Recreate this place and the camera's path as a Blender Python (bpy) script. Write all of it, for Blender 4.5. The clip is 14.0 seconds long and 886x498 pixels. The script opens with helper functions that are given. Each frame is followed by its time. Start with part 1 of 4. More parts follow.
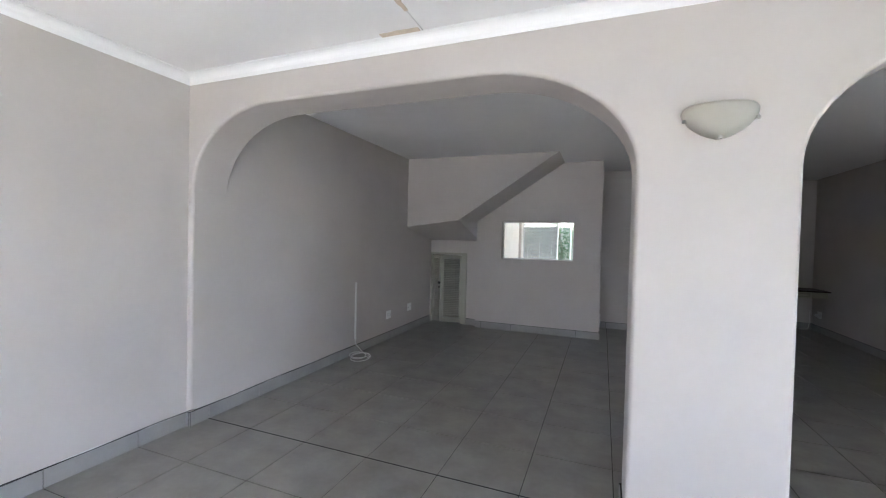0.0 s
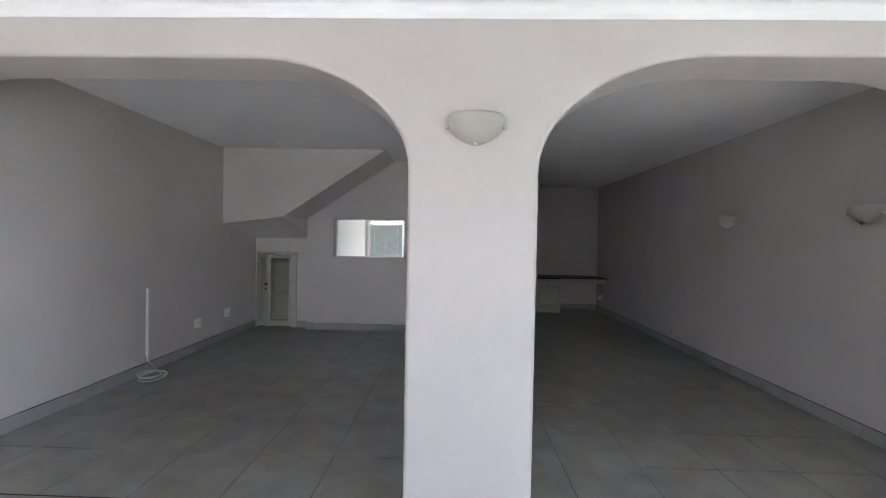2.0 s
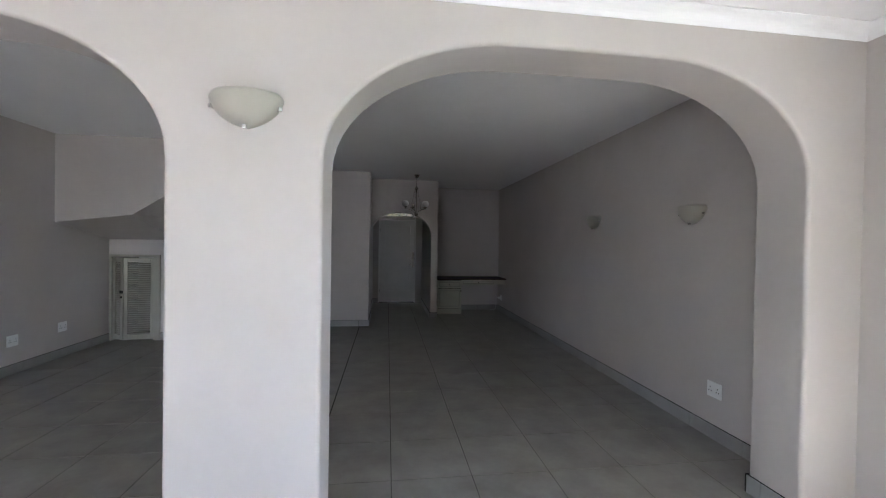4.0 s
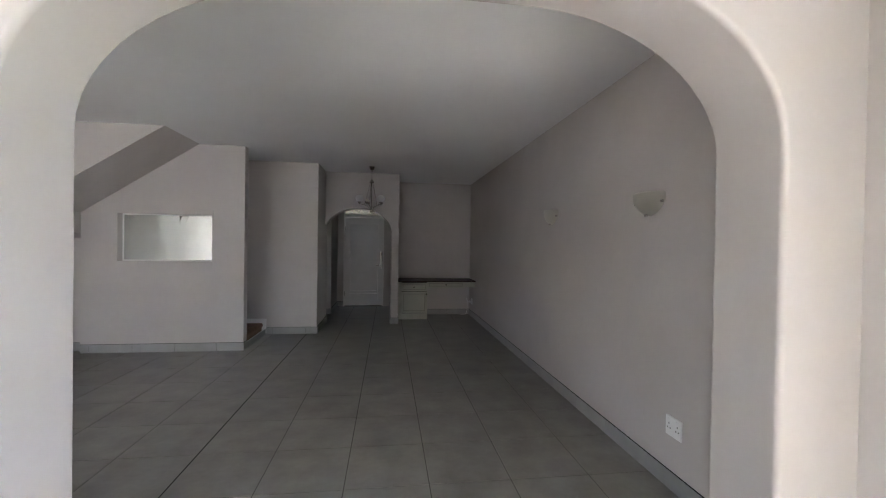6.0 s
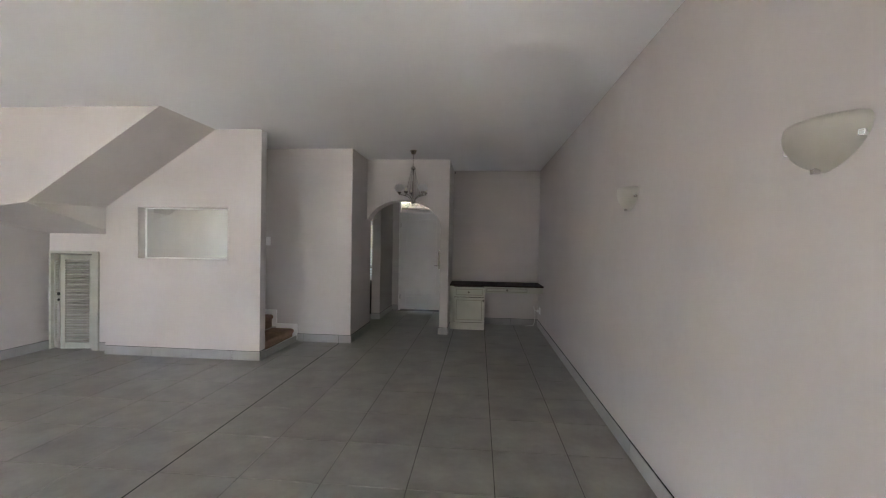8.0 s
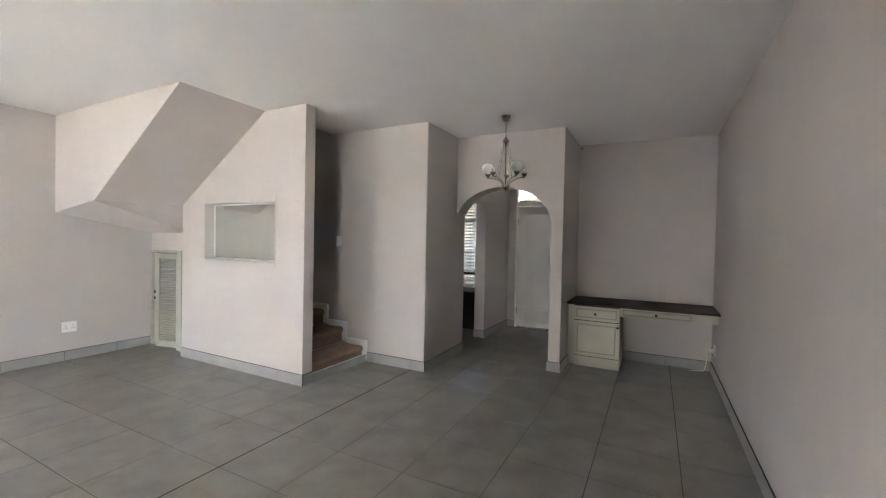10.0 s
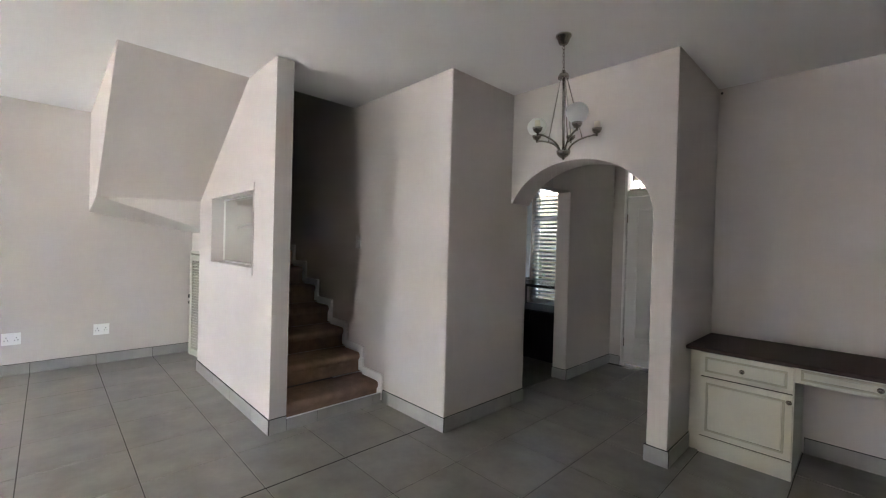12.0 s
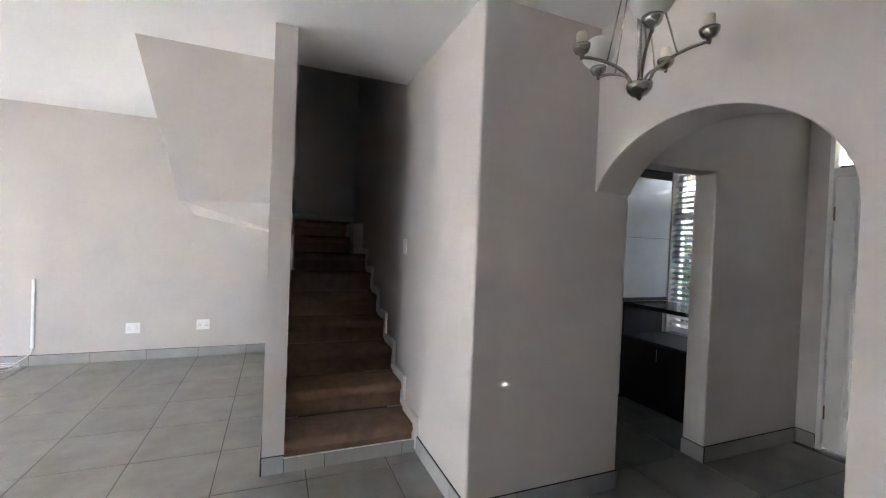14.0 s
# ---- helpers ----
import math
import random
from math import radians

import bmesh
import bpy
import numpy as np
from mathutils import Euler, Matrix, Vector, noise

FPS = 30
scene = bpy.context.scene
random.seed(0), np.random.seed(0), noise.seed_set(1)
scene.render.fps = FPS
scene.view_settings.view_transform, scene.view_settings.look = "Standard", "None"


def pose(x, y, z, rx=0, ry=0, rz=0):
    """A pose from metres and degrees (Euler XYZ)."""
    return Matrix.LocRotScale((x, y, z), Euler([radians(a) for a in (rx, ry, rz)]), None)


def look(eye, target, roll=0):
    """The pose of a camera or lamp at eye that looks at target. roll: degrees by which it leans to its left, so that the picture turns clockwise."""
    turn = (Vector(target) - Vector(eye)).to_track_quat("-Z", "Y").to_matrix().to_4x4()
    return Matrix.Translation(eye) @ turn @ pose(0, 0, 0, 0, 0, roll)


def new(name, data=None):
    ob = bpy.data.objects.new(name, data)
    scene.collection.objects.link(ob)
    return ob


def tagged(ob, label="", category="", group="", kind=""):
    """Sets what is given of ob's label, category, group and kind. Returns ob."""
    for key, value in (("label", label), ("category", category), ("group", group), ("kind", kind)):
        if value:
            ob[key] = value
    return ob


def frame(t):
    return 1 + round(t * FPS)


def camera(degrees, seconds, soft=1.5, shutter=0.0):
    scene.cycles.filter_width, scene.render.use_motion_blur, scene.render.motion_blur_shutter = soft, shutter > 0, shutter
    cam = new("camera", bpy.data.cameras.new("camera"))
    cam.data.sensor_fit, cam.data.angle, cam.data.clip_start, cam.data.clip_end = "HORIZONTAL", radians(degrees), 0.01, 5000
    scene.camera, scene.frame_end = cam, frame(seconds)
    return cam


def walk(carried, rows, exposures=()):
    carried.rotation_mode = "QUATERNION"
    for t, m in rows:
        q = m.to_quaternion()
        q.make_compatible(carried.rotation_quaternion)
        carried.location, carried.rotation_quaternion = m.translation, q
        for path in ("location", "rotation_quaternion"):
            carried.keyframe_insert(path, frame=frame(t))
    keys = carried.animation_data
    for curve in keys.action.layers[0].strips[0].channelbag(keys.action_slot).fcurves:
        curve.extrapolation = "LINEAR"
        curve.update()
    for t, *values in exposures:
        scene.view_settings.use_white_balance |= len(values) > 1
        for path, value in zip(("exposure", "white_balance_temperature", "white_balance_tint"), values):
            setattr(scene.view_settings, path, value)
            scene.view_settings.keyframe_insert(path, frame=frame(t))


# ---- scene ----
cam = camera(94.4, 14.0, soft=1.1)
PATH = [
    (0, (0.186, 0.124, 1.433), (-0.54, 1.987, 1.39), 1.4),
    (0.5, (0.242, 0.126, 1.436), (-0.324, 2.044, 1.395), 1.4),
    (1, (0.301, 0.127, 1.436), (-0.117, 2.082, 1.396), 1.3),
    (1.5, (0.401, 0.16, 1.418), (0.157, 2.145, 1.386), 1.2),
    (2, (0.555, 0.257, 1.443), (0.501, 2.256, 1.403), 1.1),
    (2.5, (0.704, 0.315, 1.442), (0.801, 2.313, 1.404), 1.0),
    (3, (0.871, 0.352, 1.438), (1.089, 2.34, 1.411), 0.7),
    (3.5, (1.08, 0.366, 1.435), (1.315, 2.352, 1.416), 0.8),
    (4, (1.242, 0.44, 1.436), (1.511, 2.422, 1.413), 0.9),
    (6.5, (2.216, 1.219, 1.422), (2.48, 3.201, 1.401), 0.9),
    (7, (2.395, 1.453, 1.446), (2.551, 3.446, 1.411), 0.8),
    (7.5, (2.556, 1.781, 1.435), (2.561, 3.781, 1.401), 1.2),
    (8, (2.67, 2.15, 1.4), (2.496, 4.143, 1.37), 1.0),
    (10.5, (3.141, 4.288, 1.404), (2.085, 5.986, 1.364), 1.4),
    (11, (3.128, 4.724, 1.389), (1.952, 6.342, 1.352), 1.5),
    (11.5, (3.1, 5.143, 1.378), (1.772, 6.638, 1.348), 1.5),
    (12, (3.067, 5.536, 1.376), (1.627, 6.924, 1.356), 1.6),
    (12.5, (3.004, 5.894, 1.391), (1.449, 7.151, 1.371), 1.6),
    (13, (2.961, 6.22, 1.388), (1.285, 7.312, 1.376), 1.7),
    (13.5, (2.863, 6.496, 1.371), (1.098, 7.436, 1.363), 1.9),
    (14, (2.779, 6.716, 1.421), (0.927, 7.471, 1.391), 2.3),
]
EXPOSURES = [(0.0, 4.08, 6150, 14), (2.5, 3.93, 6100, 14), (3.5, 4.0, 6100, 14), (4.0, 4.03, 6150, 14), (6.5, 4.7, 6550, 15), (7.5, 5.12, 6650, 15), (10.5, 6.04, 6800, 15), (11.5, 6.0, 6750, 15), (12.5, 6.18, 6550, 15), (14.0, 6.42, 6400, 15)]
walk(cam, [(t, look(eye, target, roll)) for t, eye, target, roll in PATH], EXPOSURES)

# ---- world and light ----
world = bpy.data.worlds.new("sky")
scene.world = world
world.use_nodes = True
wn = world.node_tree
sky = wn.nodes.new("ShaderNodeTexSky")
sky.sky_type = "NISHITA"
sky.sun_disc = False
sky.sun_elevation = radians(60)
sky.sun_rotation = radians(152)
wn.nodes["Background"].inputs["Strength"].default_value = 0.15
wn.links.new(sky.outputs[0], wn.nodes["Background"].inputs["Color"])
sun_data = bpy.data.lights.new("sun", "SUN")
sun_data.energy, sun_data.angle, sun_data.color = 4.0, radians(0.5), (1.0, 0.95, 0.88)
sun = new("sun", sun_data)
sun.matrix_world = look((math.sin(radians(152)) * 10, math.cos(radians(152)) * 10, 10 * math.tan(radians(60))), (0, 0, 0))


# ---- materials ----
def material(name, color, rough=0.6, metal=0.0, spec=0.5):
    m = bpy.data.materials.new(name)
    m.use_nodes = True
    b = m.node_tree.nodes["Principled BSDF"]
    b.inputs["Base Color"].default_value = (*color, 1)
    b.inputs["Roughness"].default_value = rough
    b.inputs["Metallic"].default_value = metal
    b.inputs["Specular IOR Level"].default_value = spec
    return m


def grained(name, dark, light, scale=6.0, fine=90.0, rough=(0.5, 0.65), bump=0.15, distance=0.003, per_piece=0.0, metal=0.0, stretch=(1, 1, 1), wave=0.0):
    """Colour that wanders between two tones at two sizes, with fine relief; per_piece shifts each object's tone."""
    m = material(name, light, rough[0], metal)
    nt, b = m.node_tree, m.node_tree.nodes["Principled BSDF"]
    mp = nt.nodes.new("ShaderNodeMapping")
    mp.inputs["Scale"].default_value = stretch
    geo = nt.nodes.new("ShaderNodeNewGeometry")
    nt.links.new(geo.outputs["Position"], mp.inputs["Vector"])
    big, small = nt.nodes.new("ShaderNodeTexNoise"), nt.nodes.new("ShaderNodeTexNoise")
    for n, s, d in ((big, scale, 5), (small, fine, 3)):
        n.inputs["Scale"].default_value = s
        n.inputs["Detail"].default_value = d
        nt.links.new(mp.outputs[0], n.inputs["Vector"])
    mixf = nt.nodes.new("ShaderNodeMath")
    mixf.operation = "MULTIPLY_ADD"
    mixf.inputs[1].default_value = 0.3
    nt.links.new(small.outputs["Fac"], mixf.inputs[0])
    sub = nt.nodes.new("ShaderNodeMath")
    sub.operation = "MULTIPLY_ADD"
    sub.inputs[1].default_value, sub.inputs[2].default_value = 1.4, -0.35
    nt.links.new(big.outputs["Fac"], sub.inputs[0])
    nt.links.new(sub.outputs[0], mixf.inputs[2])
    fac = mixf.outputs[0]
    if per_piece:
        info = nt.nodes.new("ShaderNodeObjectInfo")
        add = nt.nodes.new("ShaderNodeMath")
        add.operation = "MULTIPLY_ADD"
        add.inputs[1].default_value = per_piece
        nt.links.new(info.outputs["Random"], add.inputs[0])
        nt.links.new(fac, add.inputs[2])
        fac = add.outputs[0]
    mix = nt.nodes.new("ShaderNodeMix")
    mix.data_type = "RGBA"
    mix.inputs["A"].default_value, mix.inputs["B"].default_value = (*dark, 1), (*light, 1)
    nt.links.new(fac, mix.inputs["Factor"])
    nt.links.new(mix.outputs["Result"], b.inputs["Base Color"])
    rr = nt.nodes.new("ShaderNodeMapRange")
    rr.inputs["To Min"].default_value, rr.inputs["To Max"].default_value = rough
    nt.links.new(big.outputs["Fac"], rr.inputs["Value"])
    nt.links.new(rr.outputs[0], b.inputs["Roughness"])
    bp = nt.nodes.new("ShaderNodeBump")
    bp.inputs["Strength"].default_value, bp.inputs["Distance"].default_value = bump, distance
    nt.links.new(small.outputs["Fac"], bp.inputs["Height"])
    nt.links.new(bp.outputs[0], b.inputs["Normal"])
    if wave:
        slow, swell = nt.nodes.new("ShaderNodeTexNoise"), nt.nodes.new("ShaderNodeBump")
        slow.inputs["Scale"].default_value, slow.inputs["Detail"].default_value = 2.6, 2
        swell.inputs["Strength"].default_value, swell.inputs["Distance"].default_value = 1.0, wave
        nt.links.new(mp.outputs[0], slow.inputs["Vector"])
        nt.links.new(slow.outputs["Fac"], swell.inputs["Height"])
        nt.links.new(swell.outputs[0], bp.inputs["Normal"])
    return m


PLASTER = grained("wall_paint", (0.480, 0.446, 0.418), (0.560, 0.5215, 0.491), 1.6, 24, (0.55, 0.7), 0.09, 0.004, wave=0.016)
CEILING = grained("ceiling_paint", (0.80, 0.802, 0.802), (0.85, 0.852, 0.850), 1.2, 40, (0.7, 0.85), 0.12, wave=0.01)
CORNICE = grained("cornice_gypsum", (0.82, 0.83, 0.83), (0.87, 0.87, 0.87), 3, 80, (0.6, 0.7), 0.08)
TILE = grained("floor_tile_glaze", (0.126, 0.120, 0.106), (0.288, 0.277, 0.250), 4.2, 26, (0.28, 0.38), 0.08, 0.002, per_piece=0.14)
TILE.node_tree.nodes["Principled BSDF"].inputs["Specular IOR Level"].default_value = 0.7
PLINTH = grained("skirting_tile_glaze", (0.25, 0.247, 0.238), (0.345, 0.34, 0.325), 5, 60, (0.31, 0.42), 0.05, 0.002, per_piece=0.3)
GROUT = grained("grout", (0.062, 0.058, 0.053), (0.11, 0.103, 0.096), 9, 120, (0.85, 0.95), 0.4)
DARK_GROUT = grained("dark_joint", (0.012, 0.011, 0.01), (0.03, 0.028, 0.026), 9, 120, (0.85, 0.95), 0.3)
CARPET = grained("brown_carpet", (0.170, 0.102, 0.070), (0.31, 0.193, 0.137), 14, 420, (0.95, 1.0), 1.0, 0.006)
WHITE_PAINT = grained("white_gloss_paint", (0.74, 0.73, 0.70), (0.82, 0.81, 0.78), 5, 70, (0.3, 0.42), 0.06)
CREAM_PAINT = grained("cream_cabinet_paint", (0.45, 0.44, 0.36), (0.54, 0.53, 0.435), 6, 70, (0.4, 0.55), 0.08)
CREAM_GLAZE = grained("antique_glaze", (0.31, 0.30, 0.235), (0.40, 0.39, 0.305), 20, 120, (0.5, 0.6), 0.1)
LOUVRE_PAINT = grained("louvre_paint", (0.355, 0.348, 0.295), (0.435, 0.427, 0.365), 6, 70, (0.45, 0.6), 0.08)
DARK_WOOD = grained("dark_stained_wood", (0.018, 0.008, 0.006), (0.048, 0.023, 0.017), 5, 60, (0.55, 0.7), 0.12, 0.002, stretch=(1, 14, 14))
DARK_WOOD.node_tree.nodes["Principled BSDF"].inputs["Specular IOR Level"].default_value = 0.28
STEEL = grained("brushed_nickel", (0.33, 0.31, 0.285), (0.50, 0.47, 0.43), 20, 200, (0.2, 0.3), 0.05, 0.001, metal=1.0)
CHROME = material("chrome", (0.75, 0.75, 0.74), 0.12, 1.0)
ALUMINIUM = grained("powder_coated_aluminium", (0.72, 0.72, 0.71), (0.79, 0.79, 0.78), 8, 90, (0.3, 0.4), 0.03)
PLASTIC = material("white_plastic", (0.80, 0.80, 0.78), 0.3)
IRON = grained("black_iron", (0.012, 0.012, 0.012), (0.03, 0.029, 0.028), 30, 200, (0.5, 0.6), 0.1)
DARK_HOLE = material("socket_hole", (0.02, 0.02, 0.02), 0.6)
BLACK_STONE = grained("black_granite", (0.006, 0.006, 0.007), (0.02, 0.02, 0.022), 30, 300, (0.12, 0.2), 0.02)
SPLASH = grained("pale_wall_tile", (0.36, 0.39, 0.43), (0.44, 0.47, 0.515), 6, 50, (0.15, 0.25), 0.03)
KITCHEN_DARK = grained("dark_cupboard_laminate", (0.016, 0.014, 0.013), (0.03, 0.026, 0.024), 6, 60, (0.6, 0.75), 0.05)
STAIN = grained("beige_filler", (0.52, 0.43, 0.33), (0.68, 0.60, 0.50), 22, 140, (0.8, 0.9), 0.4)
CRACK = material("hairline_joint", (0.66, 0.655, 0.65), 0.9)
KITCHEN_BLIND = grained("kitchen_blind_slat", (0.50, 0.53, 0.58), (0.60, 0.63, 0.68), 8, 90, (0.4, 0.5), 0.03)
BLIND = grained("grey_blind_slat", (0.2, 0.203, 0.21), (0.26, 0.263, 0.27), 8, 90, (0.4, 0.5), 0.03)
MIRROR = material("mirror_silver", (0.86, 0.90, 0.87), 0.01, 1.0)
CABLE = material("white_cable", (0.72, 0.72, 0.70), 0.4)
BLACK_CABLE = material("black_cable", (0.02, 0.02, 0.02), 0.5)
GRASS = grained("lawn", (0.03, 0.06, 0.015), (0.09, 0.14, 0.04), 3, 60, (0.9, 1.0), 0.8, 0.02)
PAVING = grained("patio_paving", (0.22, 0.205, 0.185), (0.30, 0.285, 0.26), 2, 40, (0.8, 0.9), 0.3)
LEAF = grained("hedge_leaf", (0.02, 0.045, 0.015), (0.07, 0.115, 0.04), 4, 40, (0.5, 0.7), 0.2)
BARK = grained("bark", (0.06, 0.045, 0.03), (0.14, 0.11, 0.08), 6, 60, (0.9, 1.0), 0.8, 0.01)
GARDEN_WALL = grained("garden_wall_plaster", (0.24, 0.205, 0.17), (0.34, 0.30, 0.25), 2, 40, (0.8, 0.9), 0.3)


def glass(name, color=(1, 1, 1), rough=0.0):
    m = material(name, color, rough)
    m.node_tree.nodes["Principled BSDF"].inputs["Transmission Weight"].default_value = 1.0
    m.node_tree.nodes["Principled BSDF"].inputs["IOR"].default_value = 1.45
    return m


GLASS = glass("clear_glass")


def frosted(name, color):
    """Thick milky glass: mostly diffuse, a little of the light passes."""
    m = grained(name, tuple(c * 0.88 for c in color), color, 9, 60, (0.25, 0.4), 0.05)
    m.node_tree.nodes["Principled BSDF"].inputs["Transmission Weight"].default_value = 0.35
    return m


ALABASTER = frosted("alabaster_glass", (0.57, 0.545, 0.47))
FROST = frosted("frosted_white_glass", (0.72, 0.71, 0.68))
CANDLE = grained("candle_sleeve", (0.62, 0.58, 0.46), (0.72, 0.68, 0.56), 12, 90, (0.4, 0.5), 0.05)


# ---- mesh helpers ----
def mesh_object(name, bm, mat, parent=None, smooth=False, label="", category="", kind="", group=""):
    bmesh.ops.recalc_face_normals(bm, faces=bm.faces[:])
    me = bpy.data.meshes.new(name)
    bm.to_mesh(me)
    bm.free()
    for p in me.polygons:
        p.use_smooth = smooth
    me.materials.append(mat)
    ob = new(name, me)
    ob.parent = parent
    return tagged(ob, label, category, group, kind)


def part(name, bm, mat, parent, label="", smooth=False):
    return mesh_object(name, bm, mat, parent, smooth, label)


def thing(name, x, y, z, label, category, group="", rz=0.0):
    ob = new(name)
    ob.empty_display_size = 0.1
    ob.matrix_world = pose(x, y, z, 0, 0, rz)
    return tagged(ob, label, category, group)


def add_box(bm, x0, x1, y0, y1, z0, z1, bevel=0.0):
    vs = bmesh.ops.create_cube(bm, size=1.0)["verts"]
    for v in vs:
        v.co = Vector(((x0 + x1) / 2 + v.co.x * (x1 - x0), (y0 + y1) / 2 + v.co.y * (y1 - y0), (z0 + z1) / 2 + v.co.z * (z1 - z0)))
    if bevel:
        es = list({e for v in vs for e in v.link_edges})
        bmesh.ops.bevel(bm, geom=es, offset=bevel, segments=2, affect="EDGES", profile=0.6)
    return bm


def box(x0, x1, y0, y1, z0, z1, bevel=0.0):
    return add_box(bmesh.new(), x0, x1, y0, y1, z0, z1, bevel)


def add_prism(bm, outline, lo, hi, axis="z"):
    """The outline, in the two other axes, drawn out along one axis."""
    def place(p, h):
        if axis == "z":
            return (p[0], p[1], h)
        return (p[0], h, p[1]) if axis == "y" else (h, p[0], p[1])
    a = [bm.verts.new(place(p, lo)) for p in outline]
    b = [bm.verts.new(place(p, hi)) for p in outline]
    bm.faces.new(a)
    bm.faces.new(b)
    for i in range(len(a)):
        j = (i + 1) % len(a)
        bm.faces.new((a[i], a[j], b[j], b[i]))
    return bm


def prism(outline, lo, hi, axis="z"):
    return add_prism(bmesh.new(), outline, lo, hi, axis)


def soften(ob, width=0.008, segments=3):
    """Rounds the sharp edges of plaster and boards."""
    mod = ob.modifiers.new("rounded_edges", "BEVEL")
    mod.width, mod.segments, mod.limit_method, mod.angle_limit = width, segments, "ANGLE", radians(40)
    for p in ob.data.polygons:
        p.use_smooth = True
    mod.harden_normals = True
    return ob


def lathe(profile, steps=24, bm=None, centre=(0, 0, 0), sweep=360.0, start=0.0):
    """Turns a profile of (radius, height) about the upright through centre."""
    bm = bm or bmesh.new()
    closed = sweep >= 360
    n = steps if closed else steps + 1
    rings = []
    for r, z in profile:
        if r < 1e-5:
            rings.append([bm.verts.new((centre[0], centre[1], centre[2] + z))])
        else:
            rings.append([bm.verts.new((centre[0] + r * math.cos(radians(start + sweep * i / steps)), centre[1] + r * math.sin(radians(start + sweep * i / steps)), centre[2] + z)) for i in range(n)])
    for a, b in zip(rings, rings[1:]):
        for i in range(steps):
            j = (i + 1) % n
            if len(a) == 1 and len(b) == 1:
                continue
            if len(a) == 1:
                bm.faces.new((a[0], b[j], b[i]))
            elif len(b) == 1:
                bm.faces.new((a[i], a[j], b[0]))
            else:
                bm.faces.new((a[i], a[j], b[j], b[i]))
    return bm


def tube(points, radius, sides=8, bm=None, caps=True):
    """A round bar along points."""
    bm = bm or bmesh.new()
    pts = [Vector(p) for p in points]
    rings, up = [], None
    for i, p in enumerate(pts):
        d = (pts[min(i + 1, len(pts) - 1)] - pts[max(i - 1, 0)]).normalized()
        if up is None:
            up = d.orthogonal().normalized()
        side = d.cross(up).normalized()
        up = side.cross(d).normalized()
        rings.append([bm.verts.new(p + radius * (math.cos(2 * math.pi * k / sides) * side + math.sin(2 * math.pi * k / sides) * up)) for k in range(sides)])
    for a, b in zip(rings, rings[1:]):
        for k in range(sides):
            bm.faces.new((a[k], a[(k + 1) % sides], b[(k + 1) % sides], b[k]))
    if caps:
        bm.faces.new(rings[0])
        bm.faces.new(rings[-1])
    return bm


def curve_points(ctrl, steps=8):
    """A smooth line through the given points."""
    pts = [Vector(p) for p in ctrl]
    out = []
    for i in range(len(pts) - 1):
        p0, p1, p2, p3 = pts[max(i - 1, 0)], pts[i], pts[i + 1], pts[min(i + 2, len(pts) - 1)]
        for s in range(steps):
            t = s / steps
            out.append(0.5 * ((2 * p1) + (p2 - p0) * t + (2 * p0 - 5 * p1 + 4 * p2 - p3) * t * t + (3 * p1 - p0 - 3 * p2 + p3) * t ** 3))
    out.append(pts[-1])
    return out


def wall(name, bm, mat=PLASTER, rounded=0.012, label="off-white painted plaster wall", category="wall"):
    ob = mesh_object(name, bm, mat, None, False, label, category, "structure")
    if rounded:
        soften(ob, rounded)
    return ob


# ---- the plan, in metres ----
WEST, WEST_FRONT, EAST = -2.645, -2.68, 3.70
ARCH_S, ARCH_N = 2.272, 2.586
BACK = -1.52
HIGH, HIGH_FRONT = 2.667, 2.59
HATCH_S, HATCH_N = 6.676, 6.80
STAIR_N, BLOCK_E = 7.645, 0.933
HALL_S, HALL_N = 8.384, 8.64
DOOR_Y = 10.49
NOOK_W, NOOK_Y = 2.212, 9.347
SLAB_EDGE = -0.40
SIDE_S, SIDE_N = -1.42, 1.15


def quarter(cx, cz, a, b, start, stop, steps=14):
    return [(cx + a * math.cos(radians(start + (stop - start) * i / steps)), cz + b * math.sin(radians(start + (stop - start) * i / steps))) for i in range(steps + 1)]


# wall with the two wide arches, in one piece
outline = [(WEST_FRONT - 0.22, -0.05), (WEST_FRONT - 0.22, 2.8), (EAST + 0.22, 2.8), (EAST + 0.22, -0.05), (3.375, -0.05)]
outline += quarter(2.545, 1.79, 0.830, 0.565, 0, 90) + quarter(1.84, 1.79, 0.878, 0.565, 90, 180)
outline += [(0.962, -0.05), (0.321, -0.05)]
outline += quarter(-0.48, 1.79, 0.801, 0.54, 0, 90) + quarter(-1.925, 1.745, 0.72, 0.585, 90, 180)
outline += [(WEST, -0.05)]
wall("wall_arches", prism(outline, ARCH_S, ARCH_N, "y"), rounded=0.022, label="off-white plaster wall with two wide rounded arches")

wall("wall_west_front", box(WEST_FRONT - 0.22, WEST_FRONT, BACK - 0.2, ARCH_S, -0.05, 2.8), rounded=0)
bm = box(WEST - 0.22, WEST + 0.0006, ARCH_S + 0.02, 6.75, -0.05, 5.4)
add_box(bm, WEST - 0.22, WEST, 6.75, 7.05, -0.05, 4.5)
add_box(bm, WEST - 0.22, WEST, 6.75, 7.05, 4.64, 5.4)
add_box(bm, WEST - 0.22, WEST, 7.05, HALL_N, -0.05, 5.4)
wall("wall_west", bm, rounded=0)
bm = box(EAST, EAST + 0.22, BACK - 0.2, SIDE_S, -0.05, 2.8)
add_box(bm, EAST, EAST + 0.22, SIDE_S, SIDE_N, -0.05, 0.05)
add_box(bm, EAST, EAST + 0.22, SIDE_S, SIDE_N, 2.35, 2.8)
add_box(bm, EAST, EAST + 0.22, SIDE_N, ARCH_S, -0.05, 2.8)
